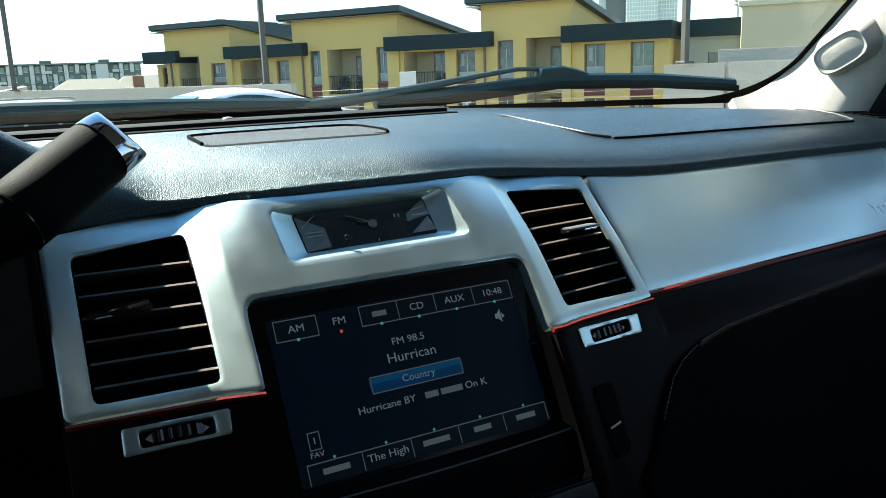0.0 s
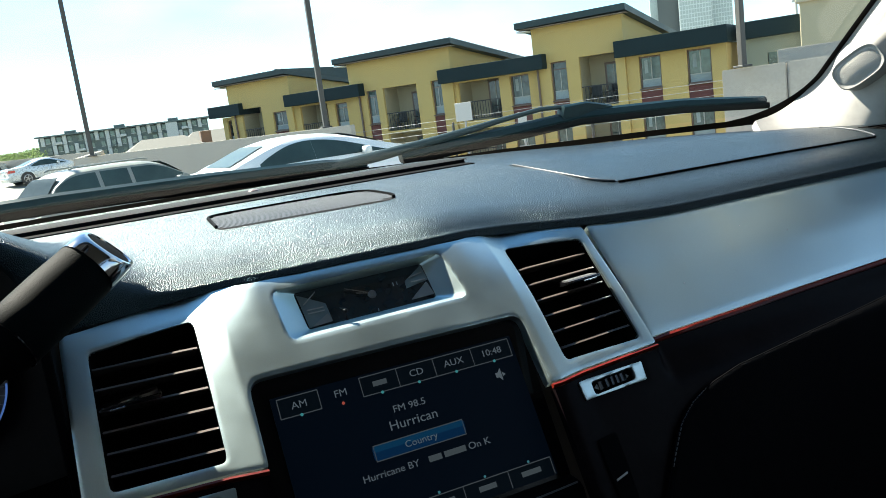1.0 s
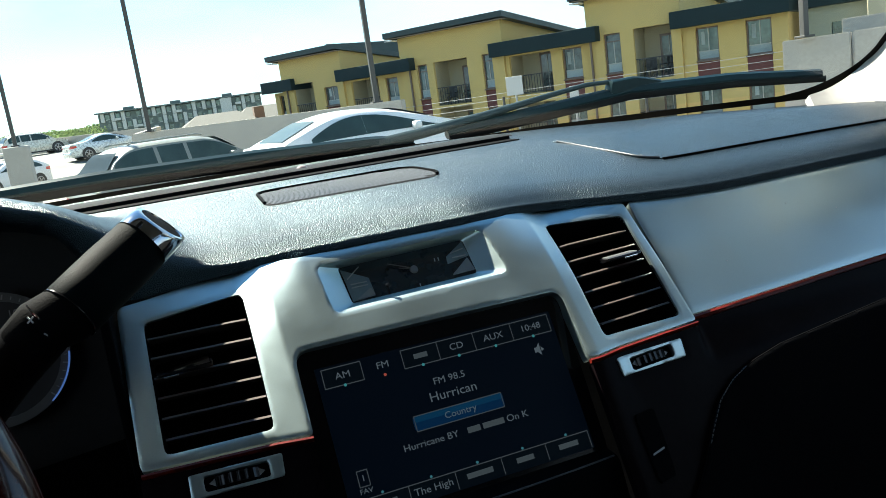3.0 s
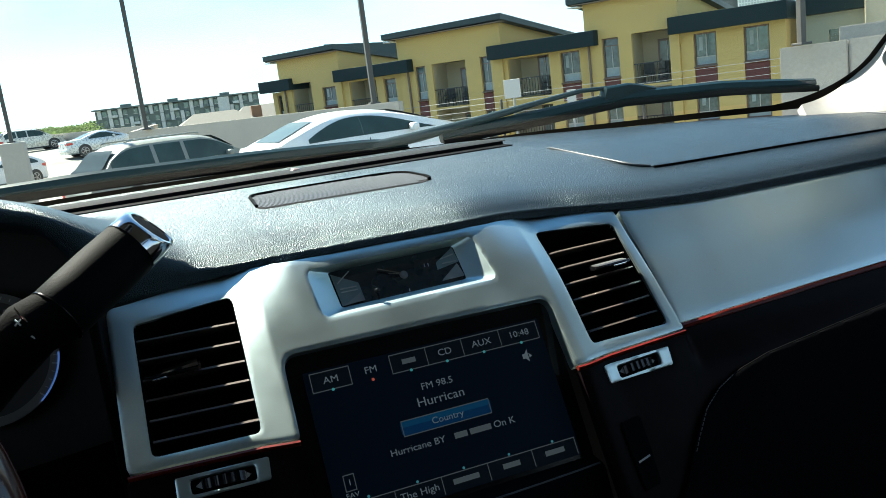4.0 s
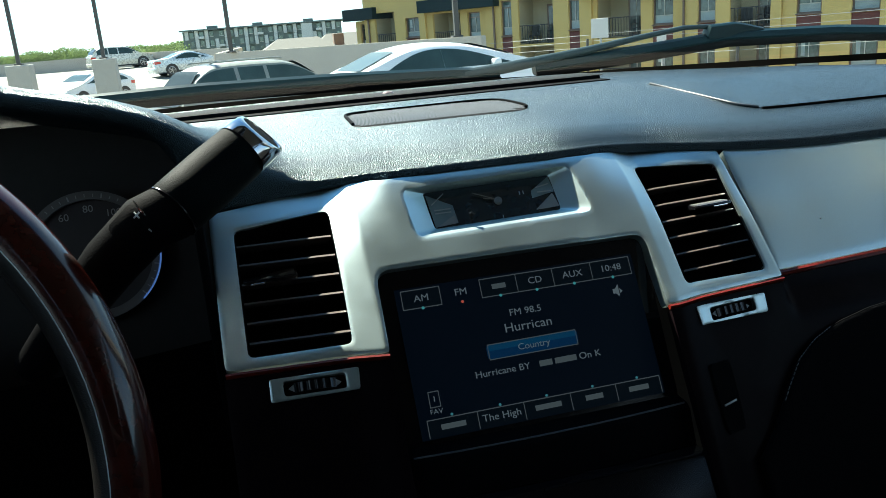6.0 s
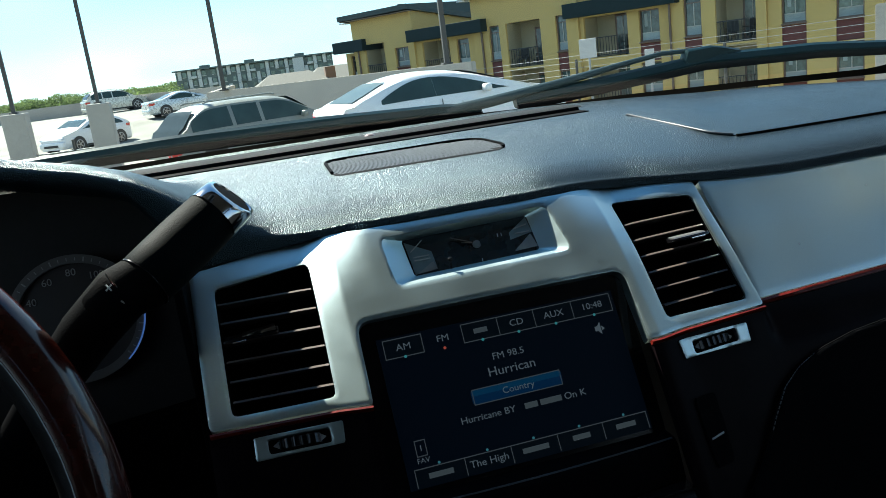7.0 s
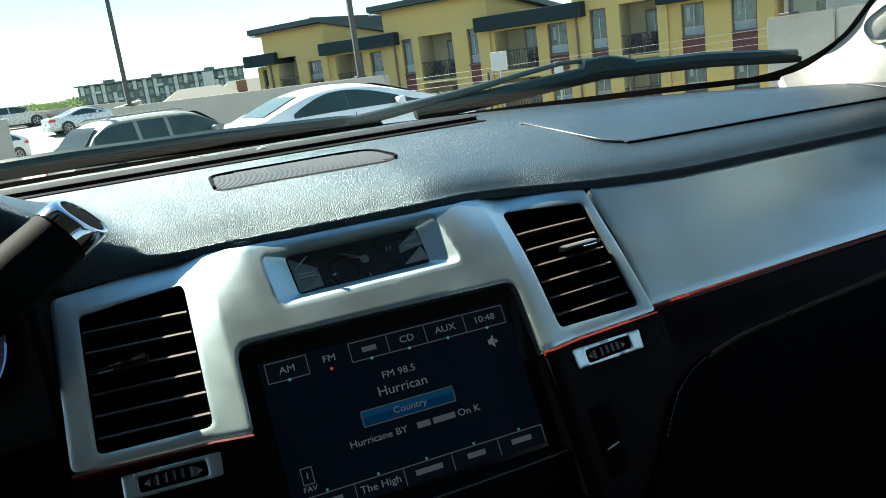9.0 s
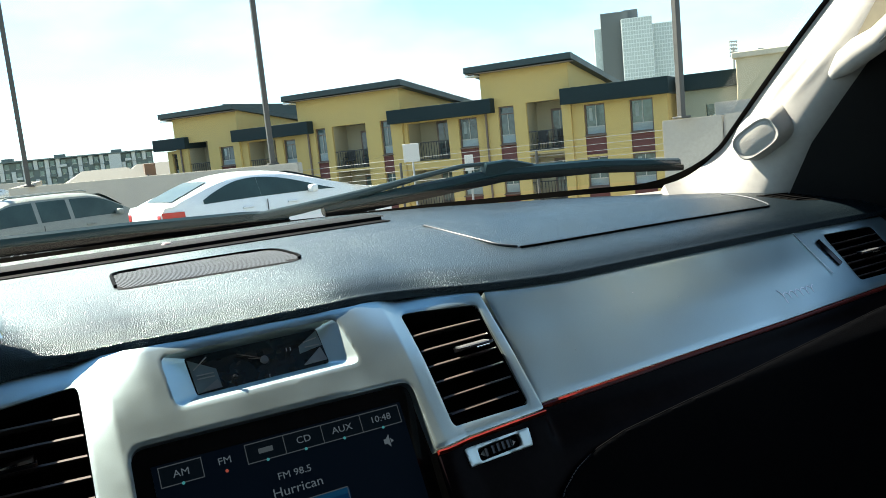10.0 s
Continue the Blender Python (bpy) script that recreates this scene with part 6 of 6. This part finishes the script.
def bay(u0, u1, top, y, wins, bals, depth, low=-9.9, fall=0.0):
    ops, n = [], 3
    for s in range(n):
        for a, b, c, d in wins:
            ops.append((a, b, c - STOREY * s - 0.95, d - STOREY * s))
        for a, b, c, d in bals:
            ops.append((a, b, c - STOREY * s, d - STOREY * s))
    part("wall", wall_open(u0, u1, low, top, ops, y, 0.3), M_YELLOW, bld, "mustard stucco wall", local=True)
    part("wall", side_wall(u0 + 0.1, y, depth, low, top, fall), M_YELLOW, bld, local=True)
    part("wall", side_wall(u1 - 0.1, y, depth, low, top, fall), M_YELLOW, bld, local=True)
    part("wall", boxbm(((u0 + u1) / 2, y + depth + 0.3, (low + top - fall) / 2), (u1 - u0, 0.2, top - fall - low)), M_YELLOW, bld, local=True)
    for s in range(n):
        for a, b, c, d in wins:
            window_unit(a, b, c - STOREY * s, d - STOREY * s, y)
        for a, b, c, d in bals:
            balcony(a, b, c - STOREY * s, d - STOREY * s, y)


def block_roof(u0, u1, z, y0, depth):
    bm = bmesh.new()
    q = [(u0, y0, z + 0.02), (u1, y0, z + 0.07), (u1, y0 + depth, z - 1.28), (u0, y0 + depth, z - 1.33)]
    lo = [bm.verts.new((a, b, c)) for a, b, c in q]
    hi = [bm.verts.new((a, b, c + 0.30)) for a, b, c in q]
    bm.faces.new(lo[::-1])
    bm.faces.new(hi)
    for i in range(4):
        bm.faces.new((lo[i], lo[(i + 1) % 4], hi[(i + 1) % 4], hi[i]))
    r = part("roof", bm, M_ROOFEDGE, bld, "dark green flat roof with deep overhang", local=True)
    part("soffit", boxbm(((u0 + u1) / 2, y0 + 0.32, z - 0.04), (u1 - u0 - 0.12, 0.5, 0.04)), M_SOFFIT, r, local=True)
    part("soffit_end", boxbm((u0 + 0.31, y0 + 0.56, z - 0.135), (0.52, 1.0, 0.05)), M_SOFFIT_END, r, "white board under the eave", local=True)


def canopy(u0, u1, z0, z1, y0, depth):
    part("canopy", boxbm(((u0 + u1) / 2, y0 + depth / 2, (z0 + z1) / 2), (u1 - u0, depth, z1 - z0), 0.02), M_FASCIA, bld, "deep dark green metal fascia", local=True)


bay(-9.26, -4.1, 4.5, 0.6, [(-5.72, -4.6, 1.24, 2.41)], [(-8.3, -6.6, 0.55, 2.87)], 10, fall=1.25)
block_roof(-9.83, -3.85, 4.5, 0.0, 11.5)
bay(-4.1, 0.44, 2.9, 0.75, [(-0.95, -0.05, 0.89, 2.4)], [(-3.6, -1.5, 0.4, 2.5)], 8)
canopy(-4.18, 1.45, 2.60, 3.30, 0.0, 8.0)
bay(0.44, 7.26, 4.55, 0.6, [(1.53, 2.25, 0.92, 2.83), (5.9, 6.55, 1.0, 2.86)], [(2.71, 4.95, 0.40, 2.85)], 10, fall=1.25)
block_roof(-0.14, 7.75, 4.55, 0.0, 11.5)
bay(7.27, 12.08, 2.9, 0.75, [(10.58, 11.65, 0.96, 2.5)], [(7.5, 9.95, 0.45, 2.52)], 8)
canopy(6.70, 12.78, 2.60, 3.33, 0.0, 8.0)
bay(12.09, 16.77, 4.68, 0.6, [(12.94, 13.8, 0.95, 2.87)], [(14.47, 16.31, 0.45, 2.92)], 10, fall=1.25)
block_roof(11.47, 17.15, 4.68, 0.0, 11.5)
bay(16.78, 21.4, 2.9, 0.75, [(17.38, 18.42, 1.0, 2.5), (19.62, 20.72, 0.96, 2.5)], [], 8)
canopy(16.44, 21.6, 2.60, 3.37, 0.0, 8.0)
bay(-10.4, -9.28, 2.5, 0.95, [(-10.0, -9.45, 0.9, 2.3)], [], 8)
canopy(-10.83, -8.1, 2.54, 3.26, 0.2, 7.0)
bm = bmesh.new()
loft(bm, [[(-13.2, q, 5.35), (-6.3, q, 4.2), (-6.3, q, 5.15), (-13.2, q, 5.85)] for q in (10.0, 14.0)], True, True)
part("rear_roof", bm, M_ROOFEDGE, bld, "dark roof of the wing behind", local=True)
part("rear_wall", boxbm((-9.8, 12.2, -2.8), (6.6, 3.4, 14.0)), M_YELLOW, bld, local=True)
for u in (12.4, 1.2, -8.7):
    part("downpipe", boxbm((u - 0.12, 0.52, -2), (0.10, 0.10, 9.5), 0.02), M_WINFRAME, bld, local=True)

# chairs on the upper balconies


def patio_chair(at):
    c = new("patio_chair")
    c.matrix_world = at
    tagged(c, "dark metal patio chair on a balcony", "chair", "balcony chairs")
    part("seat", boxbm((0, 0, 0.43), (0.52, 0.50, 0.05), 0.02), M_RAIL, c, local=True)
    part("backrest", boxbm((0, 0.24, 0.72), (0.50, 0.05, 0.52), 0.02), M_RAIL, c, local=True)
    for sx in (-1, 1):
        part("armrest", boxbm((sx * 0.25, 0.0, 0.64), (0.05, 0.46, 0.04), 0.01), M_RAIL, c, local=True)
        for sy in (-1, 1):
            part("leg", boxbm((sx * 0.23, sy * 0.22, 0.21), (0.04, 0.04, 0.42)), M_RAIL, c, local=True)
    return c


upper = [q for q in BALCONIES if q[2] > 0.3 and q[1] > 0]
first_chair = patio_chair(BM @ pose(upper[0][0] + 0.5, upper[0][3] + 0.8, upper[0][2], 0, 0, 10))
for n, (u0, u1, z0, y) in enumerate(upper):
    for u, turn in ((u0 + 0.5, 10), (u1 - 0.5, -25)):
        if (n, u) != (0, u0 + 0.5) and (n + int(u)) % 3:
            copy_thing(first_chair, BM @ pose(u, y + 0.8, z0, 0, 0, turn))

# neighbour on the right of the yellow building, in grey-green
nb = new("side_building")
nb.matrix_world = BM
tagged(nb, "low grey-green building beside a tan stair block", "building")
part("wall", wall_open(21.9, 40, -9.9, 2.6, [(23 + 2.6 * k, 24.3 + 2.6 * k, 0.6, 1.9) for k in range(6)], 1.6, 0.3), mat("grey_green_stucco", (0.27, 0.28, 0.22), 0.9, var=0.1), nb, local=True)
for k in range(6):
    part("window", boxbm((23.65 + 2.6 * k, 1.8, 1.25), (1.3, 0.05, 1.3)), M_WINGLASS, nb, local=True)
part("fascia", boxbm((31, 5.5, 3.0), (18.4, 8.5, 0.75), 0.02), M_FASCIA, nb, local=True)
part("stair_block", boxbm((27.0, 3.0, -3.2), (5.0, 5.0, 14.0), 0.03), mat("stair_tan", (0.50, 0.42, 0.28), 0.9, var=0.08), nb, local=True)
part("stair_cap", boxbm((27.0, 3.0, 3.9), (5.3, 5.3, 0.25), 0.03), mat("stair_cap_tan", (0.55, 0.48, 0.36), 0.8), nb, local=True)

# glass tower far away
tower = thing("office_tower", (366, 400, -10), "pale glass office tower with a dark concrete core", "tower")
M_TGLASS = mat("tower_glass", (0.44, 0.48, 0.46), 0.35, metal=0.1, var=0.12, scale=0.08, fine=0.6)
M_TCORE = mat("tower_core", (0.10, 0.11, 0.11), 0.7, var=0.1, scale=0.1)
TT = Matrix.Translation((361.5, 402.2, 0)) @ Matrix.Rotation(radians(-38), 4, 'Z') @ Matrix.Diagonal((0.66, 0.66, 1.0, 1.0))


def tbox(name, c, s, m, label=""):
    bm = boxbm(c, s)
    bm.transform(TT)
    return part(name, bm, m, tower, label)


tbox("core", (-14, 6, 30), (26, 26, 84), M_TCORE, "dark concrete core")
tbox("core_top", (2, 8, 31), (14, 18, 84), M_TCORE)
g1 = tbox("glass_face", (6, -8, 26), (28, 24, 80), M_TGLASS, "pale gridded glass volume")
g2 = tbox("glass_face", (30, 6, 24), (20, 24, 76), M_TGLASS, "pale gridded glass volume")
tbox("glass_face", (-30, 6, 24), (8, 18, 78), M_TGLASS, "pale gridded glass volume")
M_MULL = mat("tower_mullion", (0.66, 0.68, 0.66), 0.5)
for gface, cxx, cyy, sx, sy, hz in ((g1, 6, -8, 28, 24, 66), (g2, 30, 6, 20, 24, 62)):
    bm = bmesh.new()
    for k in range(22):
        box(bm, (cxx, cyy, hz - 2.6 * k), (sx + 0.5, sy + 0.5, 0.5))
    n = int(sx / 2.4)
    for k in range(n + 1):
        box(bm, (cxx - sx / 2 + sx * k / n, cyy - sy / 2, hz - 38), (0.5, 0.6, 76))
    for k in range(8):
        box(bm, (cxx + sx / 2, cyy - sy / 2 + sy * k / 7, hz - 38), (0.6, 0.5, 76))
        box(bm, (cxx - sx / 2, cyy - sy / 2 + sy * k / 7, hz - 38), (0.6, 0.5, 76))
    bm.transform(TT)
    tagged(part("mullions", bm, M_MULL, gface), kind="stuff")

# stadium light masts
M_MAST = mat("grey_mast_steel", (0.34, 0.33, 0.31), 0.6)
for x, y, lift in ((272, 240, 4.2), (289, 240, 0.6)):
    ms = thing("light_mast", (x, y, -10), "distant lattice stadium light mast", "light mast")
    bm = bmesh.new()
    tube(bm, [(x, y, -10), (x, y, 24 + lift)], 0.5, 8)
    part("mast", bm, M_MAST, ms)
    bm = bmesh.new()
    for k in range(5):
        box(bm, (x, y, 20.5 + lift + 1.5 * k), (4.6, 0.5, 0.5))
    for k in range(-2, 3):
        box(bm, (x + 1.05 * k, y, 23.3 + lift), (0.2, 0.4, 7))
    part("lamp_rack", bm, M_MAST, ms)

# white and charcoal block to the left, far off
fb = new("row_block")
fb.matrix_world = Matrix.Translation((-12.0, 280.0, 0)) @ Matrix.Rotation(radians(-8), 4, 'Z')
tagged(fb, "white and charcoal four-storey apartment block in the distance", "apartment block")
part("wall", boxbm((26, 9.5, -1.2), (52, 16, 17.6)), M_DARKB, fb, "charcoal wall", local=True)
part("roof", boxbm((26, 9.0, 8.0), (53.5, 18, 0.45)), M_DARKB, fb, local=True)
for q in (9.0, 24.0, 41.0):
    part("roof_unit", boxbm((q, 7.0, 8.7), (3.2, 3.0, 1.0), 0.05), M_DARKB, fb, "grey roof unit", local=True)
for s in range(4):
    for k in range(16):
        u, z = 0.9 + 3.2 * k, 6.4 - 2.85 * s
        if (k * 2 + s) % 5 not in (1,):
            part("bay_wall", boxbm((u + 0.45, 1.2, z), (1.15, 0.8, 2.75)), M_WHITEB, fb, "white bay", local=True)
        w = part("window", boxbm((u + 1.95, 1.42, z + 0.15), (1.25, 0.2, 1.5)), M_WINGLASS, fb, local=True)
        part("window_frame", boxbm((u + 1.95, 1.36, z - 0.68), (1.4, 0.16, 0.14)), M_WHITEB, w, local=True)
        if (k + s) % 3 == 1:
            part("balcony", boxbm((u + 1.95, 0.85, z - 0.85), (1.9, 1.2, 0.75), 0.03), M_WHITEB if k % 2 else M_DARKB, fb, local=True)
part("white_tower", boxbm((40.5, 0.9, 2.2), (3.6, 1.4, 11.0)), M_WHITEB, fb, "white projecting bay", local=True)

# grey hipped roofs between
for k, (x, y, w, h) in enumerate(((6.6, 75, 9.0, 1.9), (11.5, 80, 8.0, 2.1))):
    hr = thing("hipped_roof", (x, y, -3), "low grey shingled hip roof behind the parapet", "roof")
    bm = bmesh.new()
    b0 = [bm.verts.new((x + a * w / 2, y + b * 5, 0.2)) for a, b in ((-1, -1), (1, -1), (1, 1), (-1, 1))]
    t0 = [bm.verts.new((x + a * w * 0.2, y, h)) for a in (-1, 1)]
    bm.faces.new((b0[0], b0[1], t0[1], t0[0]))
    bm.faces.new((b0[2], b0[3], t0[0], t0[1]))
    bm.faces.new((b0[1], b0[2], t0[1]))
    bm.faces.new((b0[3], b0[0], t0[0]))
    part("shingles", bm, M_ROOFG, hr)
    part("house_wall", boxbm((x, y, -4.9), (w * 0.94, 9.2, 10.2)), M_TAN, hr)
    part("chimney", boxbm((x + w * 0.38, y - 2, 0.9), (0.9, 0.9, 2.2), 0.03), mat("brown_brick", (0.16, 0.10, 0.07), 0.9), hr, "brick chimney")


# woods along the horizon
def wood(x0, x1, y, deep, base, top, n, size, seed, name, label):
    """Many small leaf clumps with an uneven upper outline."""
    rg = random.Random(seed)
    verts, faces = [], []
    for i in range(n):
        x = x0 + (x1 - x0) * rg.random()
        yy = y + rg.uniform(-deep, deep)
        crown = top - (top - base) * 0.22 * (0.5 + 0.5 * noise.noise(Vector((x / (size * 9), yy / (size * 14), seed)))) * 1.6
        for j in range(16):
            t = rg.random() ** 0.6
            c = Vector((x + rg.gauss(0, size * 1.4), yy + rg.gauss(0, size), base + (crown - base) * (0.35 + 0.65 * t)))
            for k in range(3):
                a = Vector((rg.gauss(0, 1), rg.gauss(0, 1), rg.gauss(0, 1))).normalized() * size * rg.uniform(0.3, 0.7)
                b = a.cross(Vector((rg.gauss(0, 1), rg.gauss(0, 1), rg.gauss(0, 1)))).normalized() * size * rg.uniform(0.25, 0.5)
                m = len(verts)
                verts += [c - a, c + b, c + a, c - b]
                faces.append((m, m + 1, m + 2, m + 3))
    me = bpy.data.meshes.new(name)
    me.from_pydata(verts, [], faces)
    me.materials.append(M_LEAF)
    return tagged(new(name, me), label, "trees", kind="stuff")


wood(-170, 45, 330, 14, -10, 7.6, 5200, 0.62, 3, "far_woods", "hazy green belt of distant trees")
wood(-15.5, -5.5, 128, 9, -10, 4.3, 560, 0.36, 5, "near_woods", "green tree crowns behind the parapet")
